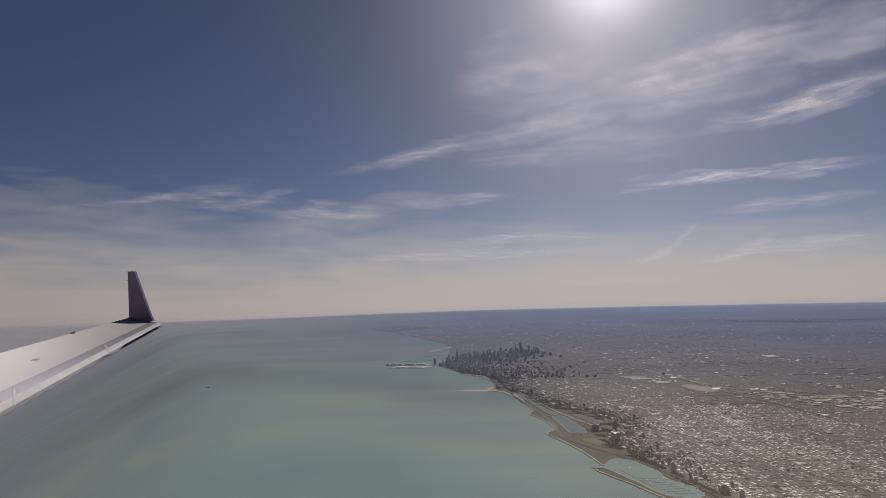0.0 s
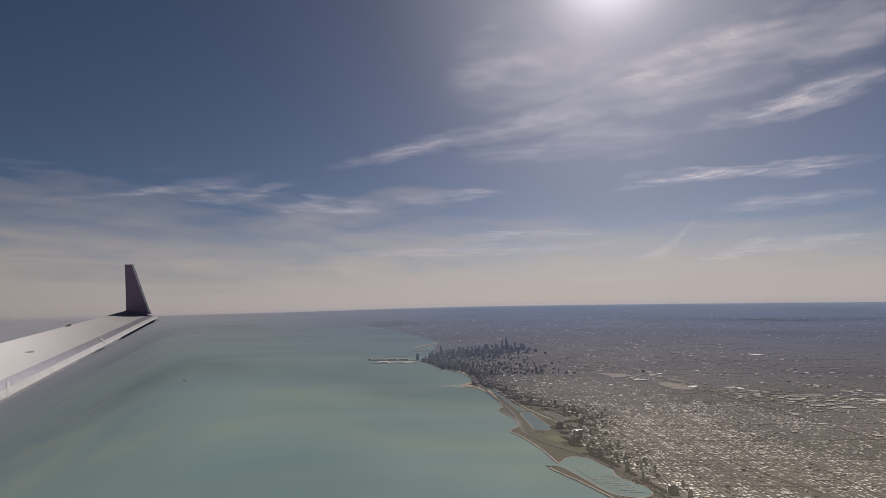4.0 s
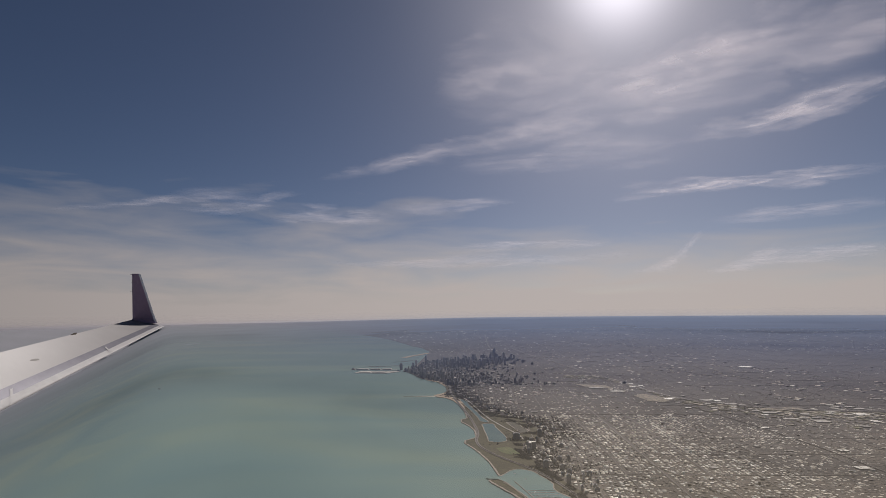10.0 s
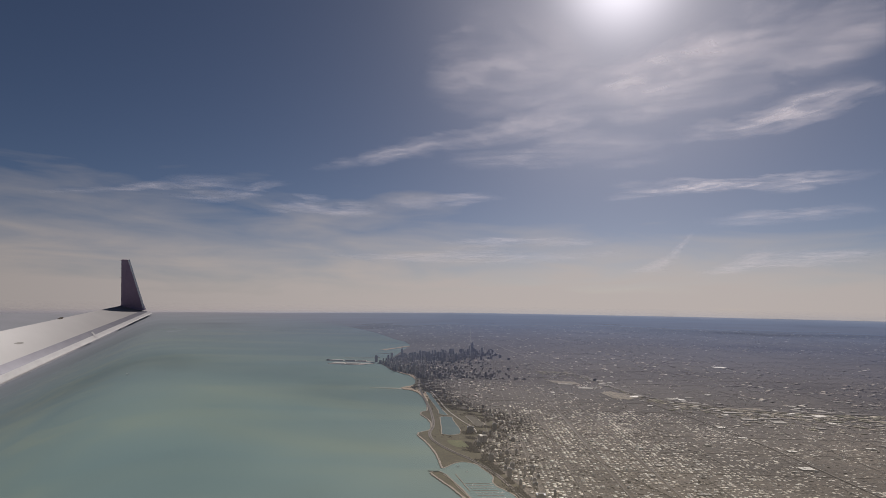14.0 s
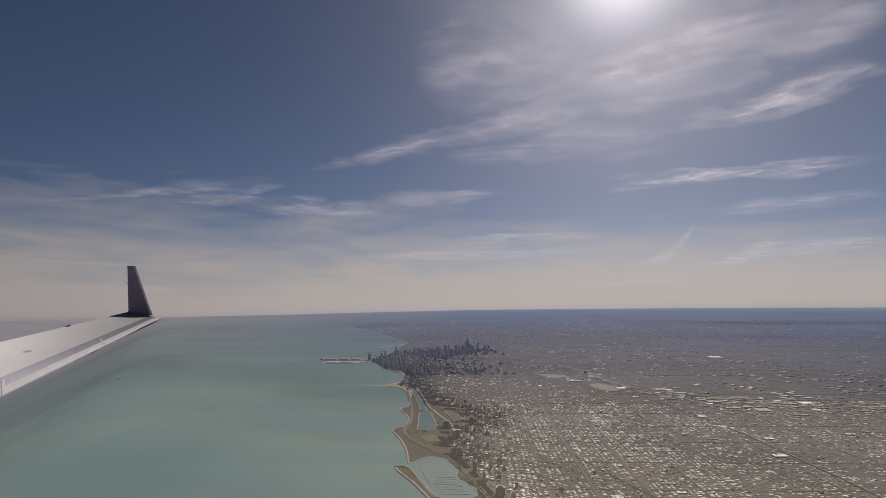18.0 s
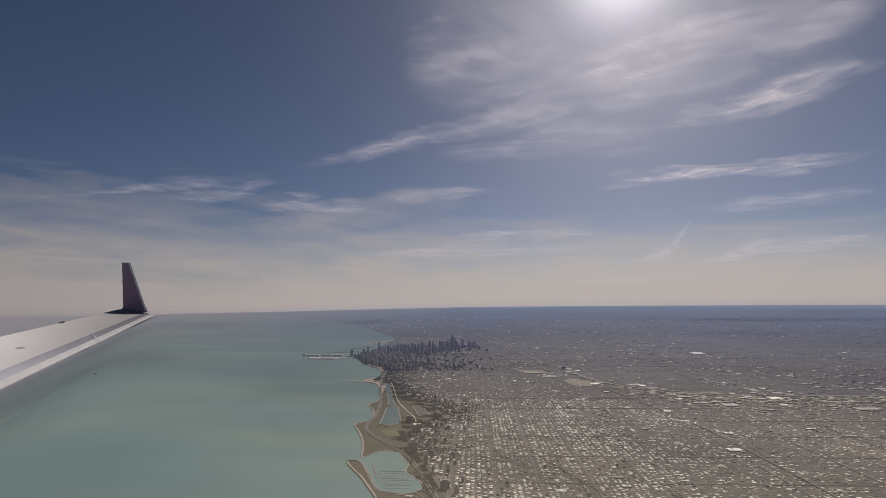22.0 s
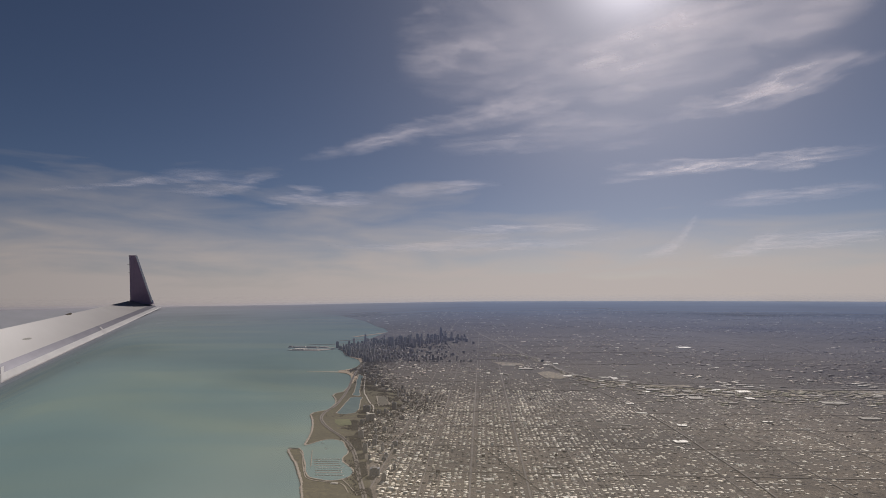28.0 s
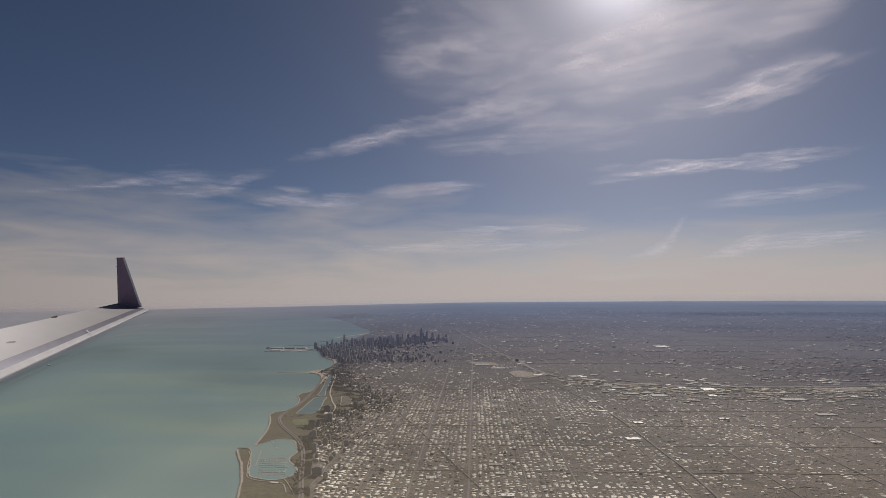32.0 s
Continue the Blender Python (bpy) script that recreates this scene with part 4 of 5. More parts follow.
def downtown():
    taken = [(-3.29, 15.7), (-0.50, 18.40), (-2.64, 16.49)]
    n = 0
    while n < 215:
        t = rng.random()
        x = -3.0 + 3.3 * t + rng.normal(0, 0.2)
        y = 16.3 + 2.4 * t + rng.normal(0, 0.7)
        if x < shore(y) + 0.06 or (x + 3.29) ** 2 + (y - 15.7) ** 2 < 0.12 or any((x - a) ** 2 + (y - b) ** 2 < 0.0034 for a, b in taken):
            continue
        taken.append((x, y))
        h = min(0.05 + rng.gamma(1.7, 0.052), 0.235 + 0.05 * rng.random()) * (1.0 if t < 0.85 else 0.42)
        tower(x, y, rng.uniform(0.04, 0.09), rng.uniform(0.035, 0.07), h, int(rng.integers(0, 3)) if rng.random() < 0.6 else 0)
        n += 1
    n = 0
    while n < 125:  # the lakefront north of downtown
        y = rng.uniform(12.4, 16.0)
        x = shore(y) + 0.06 + abs(rng.normal(0, 0.30))
        if (x + 3.29) ** 2 + (y - 15.7) ** 2 < 0.12 or any((x - a) ** 2 + (y - b) ** 2 < 0.005 for a, b in taken):
            continue
        taken.append((x, y))
        tower(x, y, rng.uniform(0.03, 0.06), rng.uniform(0.03, 0.06), 0.04 + rng.gamma(2.0, 0.034), 0, "", rng.random() < 0.35, "lakefront high-rises", "apartment_tower")
        n += 1
    lower = []
    while len(lower) < 560:  # lower blocks between the beach and downtown
        y = 12.4 + 5.6 * rng.random()
        x = shore(min(y, 15.0)) + 0.2 + abs(rng.normal(0, 1.15))
        if any((x - a) ** 2 + (y - b) ** 2 < 0.004 for a, b in taken):
            continue
        taken.append((x, y))
        lower.append((x, y, rng.uniform(0.025, 0.075), rng.uniform(0.02, 0.045), 0.014 + rng.gamma(1.6, 0.014), rng.random() < 0.32))
    lower.sort(key=lambda q: q[1])
    for x, y, w, d, h, dark in lower[:210]:
        tower(x, y, w, d, h, 0, "dark mid-rise block north of downtown" if dark else "pale mid-rise block north of downtown", dark, "mid-rise blocks", "apartment_block")
    for want, mat, label in ((True, DARK_TOWER, "crowded dark mid-rise blocks behind the lakefront"), (False, STONE_TOWER, "crowded pale mid-rise blocks behind the lakefront")):
        q = np.array([b[:5] for b in lower[210:] if b[5] == want])
        tagged(new("mid_rise_blocks", many_boxes("mid_rise_blocks", q[:, 0], q[:, 1], q[:, 2] / 2, q[:, 3] / 2, q[:, 4], np.full(len(q), math.atan(SWERVE)), mat)), label, "buildings", kind="stuff")
    for x, y, w, h, d in PARKSIDE:
        taken.append((x, y))
        tower(x, y, w * 0.72, w * 0.45, h * 0.62, 0, "broad dark apartment block facing the lakeside park" if d else "tall pale apartment slab facing the lakeside park", d, "parkside high-rises", "apartment_block")
    x, y = -0.206, 6.833
    taken.append((x, y))
    ob = thing("hospital_block", "large block with a white three-armed roof beside the park", "hospital", at=(x, y, sea(x, y) + rise(x, y)))
    for a in (0.2, 2.3, 4.4):
        arm = box_bm(0, 0.062, -0.014, 0.014, 0, 0.085)
        bmesh.ops.rotate(arm, verts=arm.verts, cent=(0, 0, 0), matrix=Matrix.Rotation(a, 3, "Z"))
        part("wing", arm, STONE_TOWER, ob)
        roof = box_bm(0, 0.063, -0.015, 0.015, 0.085, 0.089)
        bmesh.ops.rotate(roof, verts=roof.verts, cent=(0, 0, 0), matrix=Matrix.Rotation(a, 3, "Z"))
        part("roof", roof, WHITE_ROOF, ob, "white flat roof")
    n = 0
    while n < 52:  # along the park
        y = rng.uniform(4.4, 12.0)
        x = float(park_edge(y)) + 0.03 + abs(rng.normal(0, 0.17))
        if any((x - a) ** 2 + (y - b) ** 2 < 0.004 for a, b in taken):
            continue
        taken.append((x, y))
        d = rng.random() < 0.4
        tower(x, y, rng.uniform(0.02, 0.045), rng.uniform(0.015, 0.03), 0.018 + rng.gamma(2.0, 0.011), 0,
              "dark apartment block facing the lakeside park" if d else "pale apartment block facing the lakeside park", d, "parkside high-rises", "apartment_block")
        n += 1


downtown()


# ---- pier, breakwaters and the island ----
def pier():
    ob = thing("pier", "long pier with pale exhibition sheds reaching into the lake", "pier", at=(0, 0, 0))
    line = smooth_line([(-3.35, 15.60), (-4.0, 15.68), (-4.80, 15.76)], 0.05)
    part("deck", strip("deck", line, 0.10, 0.008, CONCRETE, 0.03, 0.012), None, ob)
    for i, (a, b, w) in enumerate(((-4.62, -4.25, 0.05), (-4.20, -3.90, 0.05), (-3.84, -3.56, 0.045))):
        part("shed", box_bm(a, b, 15.70 - w, 15.70 + w, -0.02, 0.022, 0.96), WHITE_ROOF if i != 1 else GREY_ROOF, ob)
    part("end_hall", box_bm(-4.78, -4.68, 15.71, 15.80, -0.02, 0.030, 0.8), STONE, ob)
    plant = thing("water_works", "square water works with one big white roof on the lake", "water works", at=(0, 0, 0))
    part("platform", sheet("platform", [(-4.50, 14.92), (-3.55, 14.80), (-3.22, 15.25), (-3.50, 15.30), (-4.42, 15.32)], 0.010, CONCRETE, 0.014), None, plant)
    part("filter_roof", box_bm(-4.38, -4.05, 14.98, 15.22, -0.02, 0.012), WHITE_ROOF, plant)
    part("basin_roof", box_bm(-4.00, -3.62, 14.95, 15.18, -0.02, 0.005), GREY_ROOF, plant)
    for pts, name in (([(-3.82, 19.6), (-3.6, 20.4), (-3.4, 20.9), (-3.1, 21.8)], "island"), ([(-3.9, 18.0), (-3.5, 18.3), (-3.2, 18.6)], "breakwater"), ([(-3.4, 16.9), (-3.9, 16.7), (-4.5, 16.6)], "breakwater")):
        w = 0.2 if name == "island" else 0.025
        tagged(new(name, strip(name, smooth_line(pts, 0.05), w, 0.008, SAND if name == "island" else STONE, 0.2, 0.012)),
               "low pale artificial island off the shore" if name == "island" else "thin stone breakwater in the lake", name, kind="structure")


pier()


# ---- the wing ----
WING = plain_material("wing_paint", (0.232, 0.219, 0.213), (0.256, 0.242, 0.234), 0.25, 0.6, 0.0, 0.3)
# the dark sky's reflection is put into the leading edge's colour
SLAT = plain_material("sky_dark_metal", (0.088, 0.085, 0.104), (0.125, 0.120, 0.142), 0.8, 0.62, 0.25, 0.3)
# paler than the edge above it: the lip's highlight is put into the colour
LIP = plain_material("bright_lip_and_joint", (0.29, 0.28, 0.28), (0.36, 0.35, 0.345), 0.9, 0.65, 0.0, 0.2)
FIN_EDGE = plain_material("bright_fin_edge", (0.78, 0.76, 0.75), (0.86, 0.84, 0.83), 2.0, 0.5)
FIN = plain_material("dark_fin_paint", (0.275, 0.195, 0.262), (0.33, 0.238, 0.312), 2.0, 0.75, 0.0, 0.12)


def wing():
    """A swept wing seen from above and ahead, sized and placed to fit the camera's view: LE and TE from root to tip,
    winglet at the tip.
    """
    le0, te0 = Vector((-40.354, 42.108, -5.615)), Vector((-44.658, 46.259, -1.525))
    le1, te1 = Vector((-47.478, 74.270, -0.207)), Vector((-53.162, 75.533, 0.724))
    le0, te0 = le0 - (le1 - le0) * 0.26, te0 - (te1 - te0) * 0.26
    ob = thing("airliner_wing", "white swept airliner wing with bare metal leading edge and dark winglet", "aircraft wing")

    def span(s, c, drop=0.0):
        p = le0.lerp(le1, s).lerp(te0.lerp(te1, s), c)
        return p - Vector((0, 0, drop))

    def skin(c0, c1, thick, n=24, m=6):
        bm = bmesh.new()
        rows = []
        for i in range(n + 1):
            s = i / n
            th = thick * (1 - 0.75 * s)
            ring = [span(s, c0 + (c1 - c0) * j / m, -th * 0.12 * math.sin(math.pi * j / m)) for j in range(m + 1)]
            ring += [span(s, c0 + (c1 - c0) * j / m, th * (1 - 0.5 * j / m)) for j in range(m, -1, -1)]
            rows.append([bm.verts.new(p) for p in ring])
        k = len(rows[0])
        for a, b in zip(rows, rows[1:]):
            for j in range(k):
                bm.faces.new((a[j], a[(j + 1) % k], b[(j + 1) % k], b[j]))
        bm.faces.new(rows[0][::-1]), bm.faces.new(rows[-1])
        bmesh.ops.recalc_face_normals(bm, faces=bm.faces)
        for f in bm.faces:
            f.smooth = len(f.verts) == 4
        for e in bm.edges:
            e.smooth = len(e.link_faces) == 2 and e.calc_face_angle(0) < 0.5
        return bm
    part("wing_panel", skin(0.315, 1.0, 0.16), WING, ob)
    def nose(profile, t0=0.0, t1=1.0, n=24, proud=0.0):
        """A strip along the span with this cross-section: chord, and drop in nose heights."""
        bm, rows = bmesh.new(), []
        for i in range(n + 1):
            t = t0 + (t1 - t0) * i / n
            rows.append([bm.verts.new(span(t, c, d * 0.30 * (1 - 0.62 * t) - proud)) for c, d in profile])
        for r0, r1 in zip(rows, rows[1:]):
            for j in range(len(profile) - 1):
                bm.faces.new((r0[j], r0[j + 1], r1[j + 1], r1[j]))
        bmesh.ops.recalc_face_normals(bm, faces=bm.faces)
        for f in bm.faces:
            f.smooth = True
        return bm

    upper = [(0.313, 0.0), (0.26, 0.0), (0.21, 0.02), (0.165, 0.07), (0.135, 0.13)]
    lower = [(0.135, 0.13), (0.10, 0.22), (0.06, 0.36), (0.025, 0.55), (0.0, 0.80), (0.01, 1.05), (0.05, 1.25)]
    part("leading_edge", nose(upper), SLAT, ob, "bare metal leading edge with the dark sky's reflection in its colour")
    part("edge_lip", nose(lower), LIP, ob, "lip of the leading edge with its highlight in the colour")
    for k in (0.62, 0.21):  # joints of the leading edge
        part("edge_joint", nose([(0.24, 0.01), *upper[2:], *lower[1:5]], k - 0.004, k + 0.004, 1, 0.035), LIP, ob, "pale joint strip of the leading edge")
    # winglet
    q = [Vector((-53.103, 75.574, 0.603)), Vector((-48.880, 74.381, 0.283)), Vector((-51.229, 73.597, 7.383)), Vector((-52.999, 74.745, 7.488))]
    side = (q[1] - q[0]).cross(q[3] - q[0]).normalized() * 0.11
    bm = bmesh.new()
    a = [bm.verts.new(p + side) for p in q]
    b = [bm.verts.new(p - side) for p in q]
    bm.faces.new(a), bm.faces.new(b[::-1])
    for i in range(4):
        bm.faces.new((a[i], b[i], b[(i + 1) % 4], a[(i + 1) % 4]))
    bmesh.ops.recalc_face_normals(bm, faces=bm.faces)
    winglet = part("winglet", bm, FIN, ob, "dark purple upswept winglet")
    bm = bmesh.new()
    edge = [q[1] + side * 1.3, q[2] + side * 1.3, q[2] - side * 1.3, q[1] - side * 1.3]
    out = (q[1] - q[0]).normalized() * 0.24
    a = [bm.verts.new(p) for p in edge]
    b = [bm.verts.new(p + out) for p in (q[1], q[2])]
    bm.faces.new((a[0], a[1], b[1], b[0])), bm.faces.new((a[2], a[3], b[0], b[1])), bm.faces.new(a[::-1])
    part("fin_edge", bm, FIN_EDGE, winglet, "bright metal fin edge")
    bm = bmesh.new()
    back = (q[0] - q[1]).normalized() * 0.08
    a = [bm.verts.new(p) for p in (q[0] + side * 1.3, q[3] + side * 1.3, q[3] - side * 1.3, q[0] - side * 1.3)]
    b = [bm.verts.new(p + back) for p in (q[0], q[3])]
    bm.faces.new((a[0], b[0], b[1], a[1])), bm.faces.new((a[2], b[1], b[0], a[3])), bm.faces.new(a)
    part("fin_trailing_edge", bm, FIN_EDGE, winglet, "pale fin trailing edge")
    for k in (0.98, 0.80, 0.62):
        p = q[0].lerp(q[3], k)
        bm = bmesh.new()
        tip = p + back * 8 - Vector((0, 0, 0.03))
        ring = [bm.verts.new(p + o) for o in (side * 0.3, Vector((0, 0, 0.08)), -side * 0.3)]
        end = bm.verts.new(tip)
        for i in range(3):
            bm.faces.new((ring[i], ring[(i + 1) % 3], end))
        part("static_wick", bm, TOWER_ROOF, winglet)
    bm = bmesh.new()  # fillet where the fin meets the wing
    rows = []
    for i in range(5):
        h = i / 4
        w = 0.20 * (1 - h) ** 2 + 0.11
        o = side.normalized() * w
        up = Vector((0, 0, 0.60 * h - 0.12))
        e = (q[1] - q[0]).normalized() * 0.3 * (1 - h) ** 2
        rows.append([bm.verts.new(p) for p in (q[0] - e + o + up, q[1] + e * 0.3 + o + up, q[1] + e * 0.3 - o + up, q[0] - e - o + up)])
    for r0, r1 in zip(rows, rows[1:]):
        for j in range(4):
            bm.faces.new((r0[j], r0[(j + 1) % 4], r1[(j + 1) % 4], r1[j]))
    bmesh.ops.recalc_face_normals(bm, faces=bm.faces)
    part("fin_root", bm, FIN, winglet)
    # fuel cap on the panel, and the actuator bump at the trailing edge
    bm = bmesh.new()
    c = span(0.30, 0.62, -0.05)
    du, dv = (le1 - le0).normalized(), (te0 - le0).normalized()
    cross = Vector((0, 0, 1)).cross(du.cross(dv)).normalized()
    bmesh.ops.create_circle(bm, cap_ends=True, segments=20, radius=1.0)
    for v in bm.verts:
        v.co = c + cross * v.co.x * 0.62 + dv * v.co.y * 0.15
    part("filler_cap", bm, TOWER_ROOF, ob, "dull dark filler cap")
    bm = bmesh.new()
    bmesh.ops.create_uvsphere(bm, u_segments=16, v_segments=8, radius=1.0)
    c = span(0.52, 0.99, 0.0)
    for v in bm.verts:
        v.co = c + du * v.co.x * 0.8 + dv * v.co.y * 0.2 + Vector((0, 0, v.co.z * 0.09))
    part("hinge_fairing", bm, WOODS, ob, "dark hinge fairing")


wing()


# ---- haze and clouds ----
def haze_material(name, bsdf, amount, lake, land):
    """Sun-lit haze sheet: its thickness and tint are painted in by distance (v), and from over the plain to over the
    lake (u).
    """
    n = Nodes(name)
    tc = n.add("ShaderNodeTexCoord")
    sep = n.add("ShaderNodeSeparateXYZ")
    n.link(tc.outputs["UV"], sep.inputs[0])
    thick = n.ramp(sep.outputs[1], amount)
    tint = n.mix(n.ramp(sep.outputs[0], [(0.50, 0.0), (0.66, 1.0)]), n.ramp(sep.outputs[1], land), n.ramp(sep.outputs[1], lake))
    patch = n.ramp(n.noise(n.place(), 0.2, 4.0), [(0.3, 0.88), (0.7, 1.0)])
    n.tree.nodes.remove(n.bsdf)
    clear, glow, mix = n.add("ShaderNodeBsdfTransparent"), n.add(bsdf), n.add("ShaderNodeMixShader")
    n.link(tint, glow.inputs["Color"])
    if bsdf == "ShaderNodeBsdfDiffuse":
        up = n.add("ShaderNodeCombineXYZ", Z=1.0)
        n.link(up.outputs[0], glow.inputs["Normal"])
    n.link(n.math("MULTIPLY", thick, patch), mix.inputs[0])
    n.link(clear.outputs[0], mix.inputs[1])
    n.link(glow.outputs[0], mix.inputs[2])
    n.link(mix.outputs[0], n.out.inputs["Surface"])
    return n.mat


HAZE_REACH = 160.0


def far_step(r):
    """Distance along the haze, from 0 to 1, closer steps near by."""
    return (r / HAZE_REACH) ** (1 / 3)


def haze():
    """An added sheet for the haze over lake and plain, painted denser and bluer with distance, and a last veil along
    the horizon.
    """
    # the warm tint near by stands in for glare on the window
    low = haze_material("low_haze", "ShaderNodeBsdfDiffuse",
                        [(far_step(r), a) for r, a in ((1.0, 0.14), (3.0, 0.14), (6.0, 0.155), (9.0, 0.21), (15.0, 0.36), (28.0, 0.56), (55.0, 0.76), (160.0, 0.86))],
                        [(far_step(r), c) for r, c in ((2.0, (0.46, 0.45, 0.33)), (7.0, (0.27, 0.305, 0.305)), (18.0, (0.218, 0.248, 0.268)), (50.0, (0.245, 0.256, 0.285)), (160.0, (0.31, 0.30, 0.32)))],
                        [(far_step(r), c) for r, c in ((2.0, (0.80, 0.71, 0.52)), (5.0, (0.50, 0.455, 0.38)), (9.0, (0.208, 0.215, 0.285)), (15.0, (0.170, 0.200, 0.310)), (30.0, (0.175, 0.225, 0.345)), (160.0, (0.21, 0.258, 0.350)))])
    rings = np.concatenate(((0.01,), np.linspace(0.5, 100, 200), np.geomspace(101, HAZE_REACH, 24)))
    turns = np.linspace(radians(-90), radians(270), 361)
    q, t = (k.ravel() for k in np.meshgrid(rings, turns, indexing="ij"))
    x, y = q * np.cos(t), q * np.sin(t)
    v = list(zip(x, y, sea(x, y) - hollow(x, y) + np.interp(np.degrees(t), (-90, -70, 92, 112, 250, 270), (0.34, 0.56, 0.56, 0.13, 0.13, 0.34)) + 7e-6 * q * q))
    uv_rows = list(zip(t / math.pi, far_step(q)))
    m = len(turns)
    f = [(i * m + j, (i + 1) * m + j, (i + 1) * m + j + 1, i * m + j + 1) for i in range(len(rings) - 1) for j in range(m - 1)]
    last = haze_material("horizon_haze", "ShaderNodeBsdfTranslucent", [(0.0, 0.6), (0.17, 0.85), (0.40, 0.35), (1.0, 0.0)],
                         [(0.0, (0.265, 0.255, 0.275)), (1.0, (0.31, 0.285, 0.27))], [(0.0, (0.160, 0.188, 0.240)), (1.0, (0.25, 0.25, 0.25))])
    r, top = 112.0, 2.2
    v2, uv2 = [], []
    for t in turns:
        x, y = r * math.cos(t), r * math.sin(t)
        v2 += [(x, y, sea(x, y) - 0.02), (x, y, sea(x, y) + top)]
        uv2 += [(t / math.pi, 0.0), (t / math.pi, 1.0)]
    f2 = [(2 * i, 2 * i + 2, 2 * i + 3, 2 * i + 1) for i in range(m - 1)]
    for verts, faces, uvs, material, label in ((v, f, uv_rows, low, "added haze sheet over the lake and plain, tinted bluer with distance"), (v2, f2, uv2, last, "pale haze along the horizon")):
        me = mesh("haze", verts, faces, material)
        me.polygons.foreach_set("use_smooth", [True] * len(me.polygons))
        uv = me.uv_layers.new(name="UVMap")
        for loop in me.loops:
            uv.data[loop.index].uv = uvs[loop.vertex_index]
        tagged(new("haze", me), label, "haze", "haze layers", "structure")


haze()


def cirrus_material(name, strength, streak, fibre=0.5):
    """Torn ice cloud: ragged sides, fine fibres drawn out along the streak."""
    n = Nodes(name)
    tc = n.add("ShaderNodeTexCoord")
    sep = n.add("ShaderNodeSeparateXYZ")
    n.link(tc.outputs["UV"], sep.inputs[0])
    v = n.place()
    torn = n.noise(v, 0.30, 6.0, 0.62, 0.3)
    edge = n.math("ADD", sep.outputs[1], n.math("MULTIPLY", n.math("SUBTRACT", torn, 0.5), 1.3))
    across = n.ramp(edge, [(0.05, 0.0), (0.30, 0.5), (0.5, 1.0), (0.70, 0.5), (0.95, 0.0)], "EASE")
    side = n.ramp(sep.outputs[1], [(0.0, 0.0), (0.2, 1.0), (0.8, 1.0), (1.0, 0.0)], "EASE")
    along = n.ramp(n.math("ADD", sep.outputs[0], n.math("MULTIPLY", n.math("SUBTRACT", torn, 0.5), 0.25)), [(0.03, 0.0), (0.24, 1.0), (0.78, 1.0), (0.97, 0.0)], "EASE")
    run = n.add("ShaderNodeUVMap")
    run.uv_map = "Run"
    drawn = n.add("ShaderNodeMapping", Scale=(0.22, 1.9, 1.0), Rotation=(0, 0, 0.30))
    n.link(run.outputs[0], drawn.inputs["Vector"])
    hair = n.noise(drawn.outputs[0], streak * 1.3, 5.0, 0.56, 0.5)
    wisp = n.noise(v, streak, 6.0, 0.55, 0.25)
    soft = n.noise(v, streak * 0.35, 3.0, 0.5, 0.6)
    fine = n.mix(fibre, n.ramp(wisp, [(0.25, 0.1), (0.75, 1.0)]), n.ramp(hair, [(0.30, 0.05), (0.68, 1.0)]))
    body = n.math("MULTIPLY", fine, n.ramp(soft, [(0.32, 0.2), (0.62, 1.0)]))
    fac = n.math("MULTIPLY", n.math("MULTIPLY", n.math("MULTIPLY", across, side), along), n.math("MULTIPLY", body, strength))
    n.tree.nodes.remove(n.bsdf)
    clear, glow, mix = n.add("ShaderNodeBsdfTransparent"), n.add("ShaderNodeBsdfTranslucent"), n.add("ShaderNodeMixShader")
    glow.inputs["Color"].default_value = (0.80, 0.745, 0.765, 1)
    n.link(fac, mix.inputs[0])
    n.link(clear.outputs[0], mix.inputs[1])
    n.link(glow.outputs[0], mix.inputs[2])
    n.link(mix.outputs[0], n.out.inputs["Surface"])
    return n.mat


CLOUD_HEIGHT = 11.0


def cirrus(points, width, material, label, layer):
    line = smooth_line(points, 0.5)
    for _ in range(40):  # no sharp bends, or the wide ribbon would fold over
        line[1:-1] = (line[:-2] + 2 * line[1:-1] + line[2:]) / 4
    tang = np.gradient(line, axis=0)
    side = np.stack((-tang[:, 1], tang[:, 0]), 1) / np.hypot(tang[:, 0], tang[:, 1])[:, None]
    bend = np.hypot(*np.gradient(side, axis=0).T) / 0.5
    w = np.interp(np.linspace(0, 1, len(line)), np.linspace(0, 1, len(width)), width) * 0.8
    w = np.minimum(w, 0.85 / np.maximum(bend, 1e-3))
    for _ in range(6):
        w[1:-1] = np.minimum(w[1:-1], (w[:-2] + 2 * w[1:-1] + w[2:]) / 4)
    m, n = 8, len(line)
    v, uv, run = [], [], []
    for i in range(n):
        for j in range(m + 1):
            p = line[i] + side[i] * w[i] * (2 * j / m - 1)
            v.append((p[0], p[1], CLOUD_HEIGHT + layer * 0.02 + 0.05 * noise.noise((p[0] * 0.5, p[1] * 0.5, 0))))
            uv.append((i / (n - 1), j / m))
            run.append((i * 0.5 + layer * 7.3, w[i] * (2 * j / m - 1)))
    f = [(i * (m + 1) + j, (i + 1) * (m + 1) + j, (i + 1) * (m + 1) + j + 1, i * (m + 1) + j + 1) for i in range(n - 1) for j in range(m)]
    me = mesh("cirrus_cloud", v, f, material)
    for name, rows in (("UVMap", uv), ("Run", run)):
        layer_uv = me.uv_layers.new(name=name)
        for loop in me.loops:
            layer_uv.data[loop.index].uv = rows[loop.vertex_index]
    tagged(new("cirrus_cloud", me), label, "cloud", "cirrus streaks", "structure")


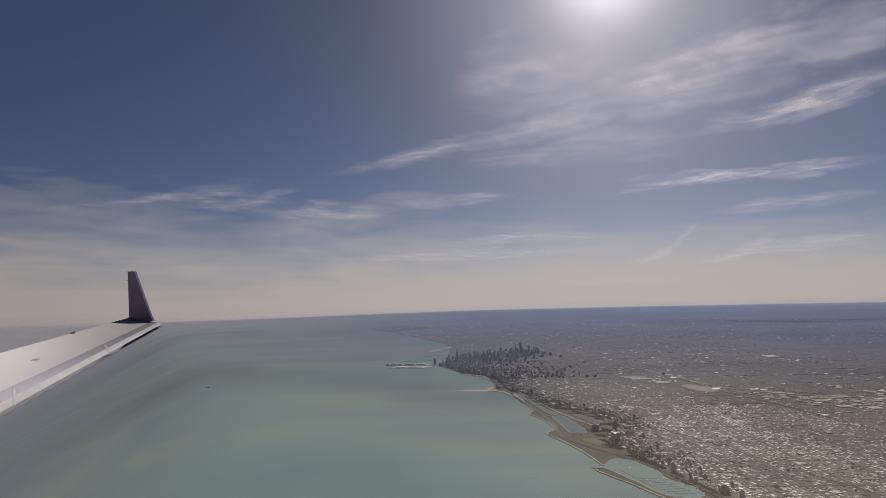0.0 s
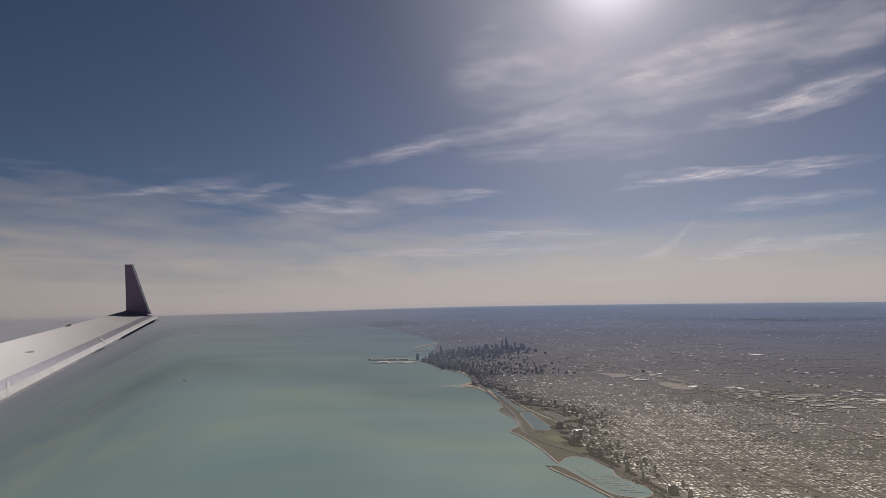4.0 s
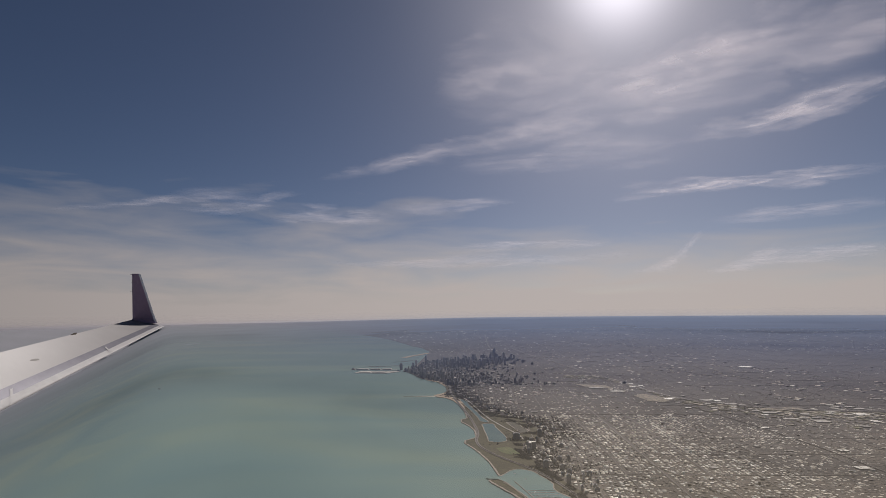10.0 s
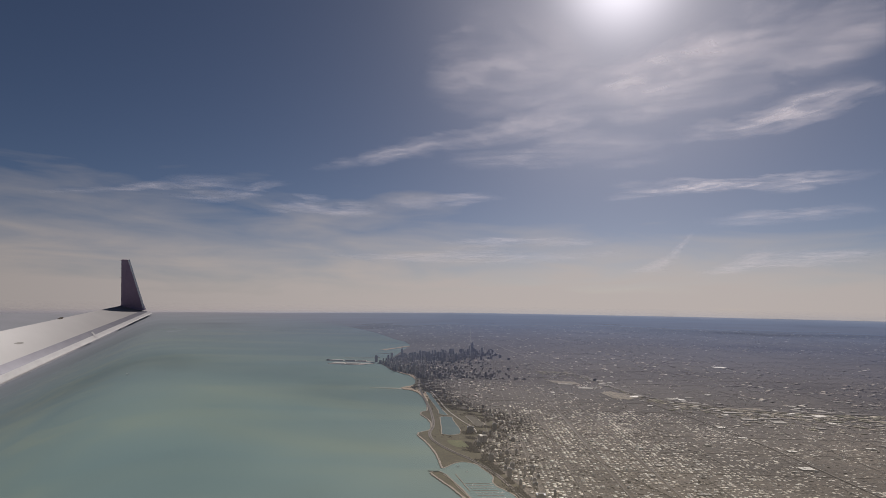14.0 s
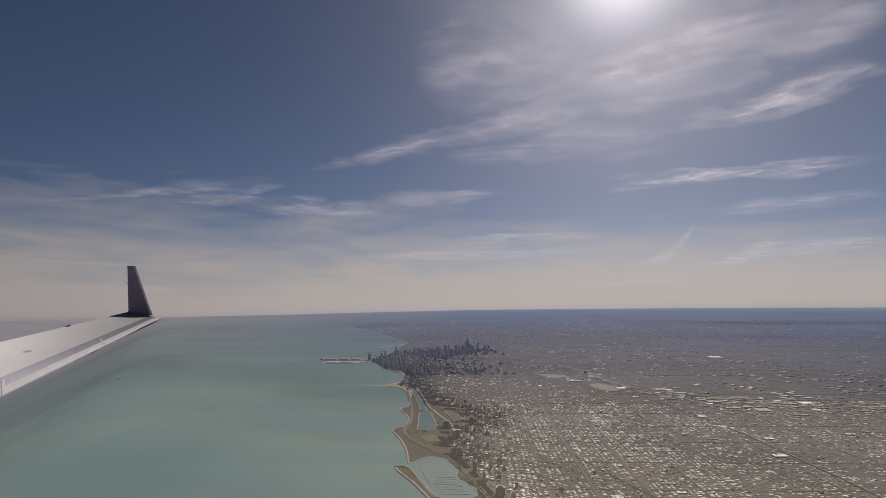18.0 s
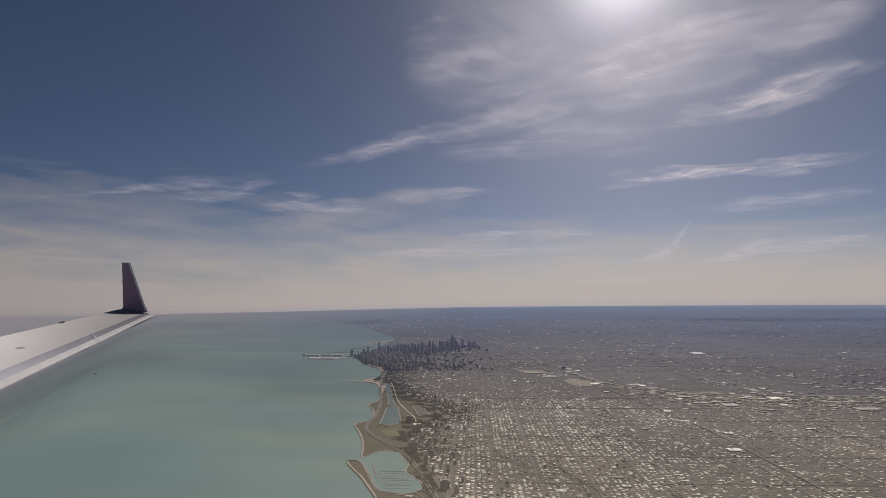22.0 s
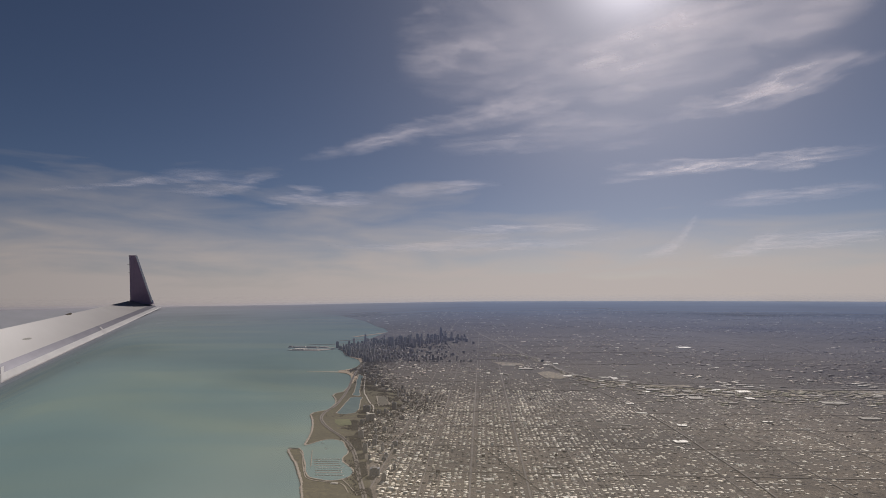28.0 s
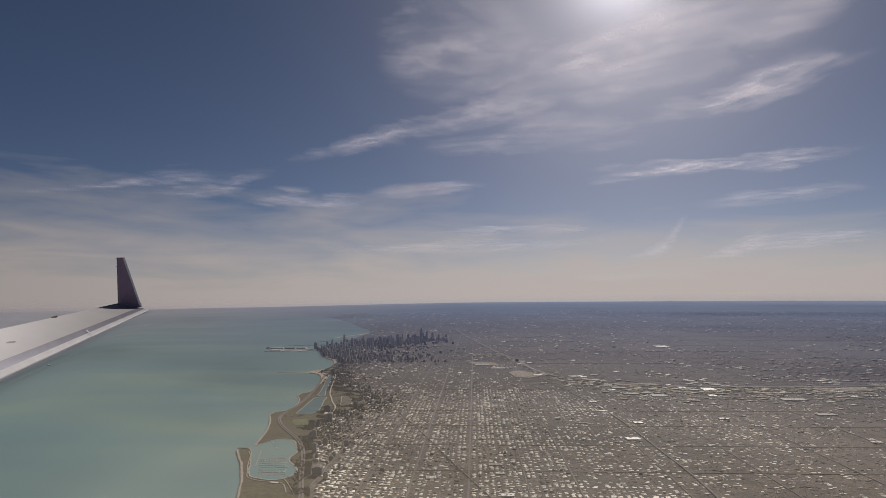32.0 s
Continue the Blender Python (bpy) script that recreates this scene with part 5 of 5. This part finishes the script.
FAINT, SOFT = cirrus_material("cirrus_faint", 0.36, 0.45, 0.35), cirrus_material("cirrus_soft", 0.43, 0.5, 0.35)
BRIGHT, KNOT = cirrus_material("cirrus_bright", 0.85, 0.75, 0.35), cirrus_material("cirrus_knot", 1.4, 0.6, 0.3)
SHEET = cirrus_material("cirrus_sheet", 0.85, 0.30, 0.65)
CLOUDS = [
    ([(-12.7, 37.0), (-7.6, 33.4), (-2.0, 29.8), (3.3, 25.9), (5.6, 23.9), (8.0, 22.3)], (1.0, 2.2, 2.9, 3.5, 4.1, 4.4), SOFT, "long faint diagonal streak of cirrus"),
    ([(4.1, 24.4), (6.6, 22.2), (9.2, 20.7), (11.7, 19.9), (15.2, 19.5)], (3.5, 5.8, 7.3, 6.0, 4.8), SHEET, "broad pale sheet of cirrus under the sun"),
    ([(6.5, 19.3), (9.0, 18.4), (11.7, 18.2), (14.5, 17.9)], (4.2, 5.1, 4.2, 3.5), SHEET, "broad pale sheet of cirrus under the sun"),
    ([(9.5, 27.8), (11.9, 28.9), (13.8, 29.2), (14.4, 27.0), (14.8, 24.9), (15.5, 22.8), (16.1, 20.6)], (1.8, 4.0, 7.1, 4.5, 3.4, 2.6, 2.8), BRIGHT, "bright torn streak of cirrus"),
    ([(13.5, 27.4), (14.2, 26.0), (14.9, 25.0)], (1.1, 2.4, 1.1), KNOT, "bright knot of cirrus"),
    ([(9.1, 43.6), (11.1, 42.7), (13.9, 44.8), (15.9, 44.2), (16.7, 41.6), (17.8, 39.3), (20.5, 41.8), (22.8, 40.7), (25.8, 39.2), (28.7, 38.1)], (4.6, 7.4, 8.3, 8.0, 7.1, 5.6, 4.4, 6.8, 4.7, 3.9), BRIGHT, "wispy bent streak of cirrus"),
    ([(-7.3, 86.1), (0.1, 82.7), (6.7, 77.5), (11.9, 80.6), (18.1, 86.4)], (8.9, 8.9, 9.1, 7.7, 5.9), SOFT, "thin level streak of cirrus low in the sky"),
    ([(-40.9, 44.8), (-34.7, 43.3), (-30.1, 42.7), (-23.9, 40.8), (-20.4, 40.5), (-18.1, 42.6)], (1.1, 1.7, 1.7, 2.6, 4.6, 5.4), FAINT, "thin straight streak of cirrus"),
    ([(-29.4, 47.2), (-24.7, 46.8), (-19.2, 42.9), (-14.4, 39.3)], (3.8, 4.5, 2.6, 1.3), FAINT, "faint brush of cirrus"),
    ([(-20.6, 48.6), (-18.4, 51.5), (-15.9, 54.8), (-12.6, 53.9), (-10.0, 55.8)], (4.9, 7.8, 12.3, 10.5, 5.1), SOFT, "small bright brush of cirrus"),
    ([(-17.3, 47.1), (-14.8, 46.1), (-13.8, 48.0)], (1.9, 4.0, 1.9), FAINT, "small faint brush of cirrus"),
    ([(-10.1, 48.3), (-6.1, 49.8), (-2.2, 48.1), (2.3, 45.3)], (3.4, 6.1, 4.2, 2.4), FAINT, "thin faint streak of cirrus"),
    ([(47.4, 160.0), (36.3, 105.6), (28.4, 75.4), (25.0, 63.4)], (9.8, 4.9, 1.4, 0.5), SOFT, "wispy hooked plume of cirrus"),
    ([(70.9, 167.1), (57.4, 120.7), (43.3, 81.3)], (11.8, 7.4, 1.7), SOFT, "soft torn patch of cirrus"),
    ([(70.6, 134.9), (63.9, 109.6), (58.7, 91.5), (60.0, 85.9)], (14.6, 17.3, 16.4, 17.1), SOFT, "soft torn patch of cirrus"),
    ([(24.3, 63.3), (31.6, 57.1), (37.3, 50.6)], (7.0, 9.0, 7.0), FAINT, "faint broad veil of cirrus"),
    ([(-3.2, 21.1), (-0.4, 21.9), (2.6, 21.2), (5.2, 20.0)], (5.0, 8.0, 7.2, 4.9), FAINT, "faint rosy veil of cirrus"),
    ([(1.8, 31.2), (6.3, 30.9), (11.5, 33.1)], (3.3, 5.0, 3.0), FAINT, "faint broad veil of cirrus"),
    ([(-3.4, 35.7), (1.9, 35.0), (7.0, 34.6), (12.9, 35.4)], (3.1, 4.3, 4.5, 3.1), FAINT, "faint level streak of cirrus"),
    ([(6.1, 27.7), (7.8, 26.8), (9.4, 25.7)], (1.9, 2.7, 1.7), FAINT, "faint torn patch of cirrus"),
    ([(-22.3, 128.5), (-6.9, 107.8), (4.5, 107.9), (19.9, 120.3)], (15.7, 33.6, 39.5, 23.4), FAINT, "faint level streak of cirrus"),
]
for i, (pts, width, material, label) in enumerate(CLOUDS):
    cirrus(pts, width, material, label, i)
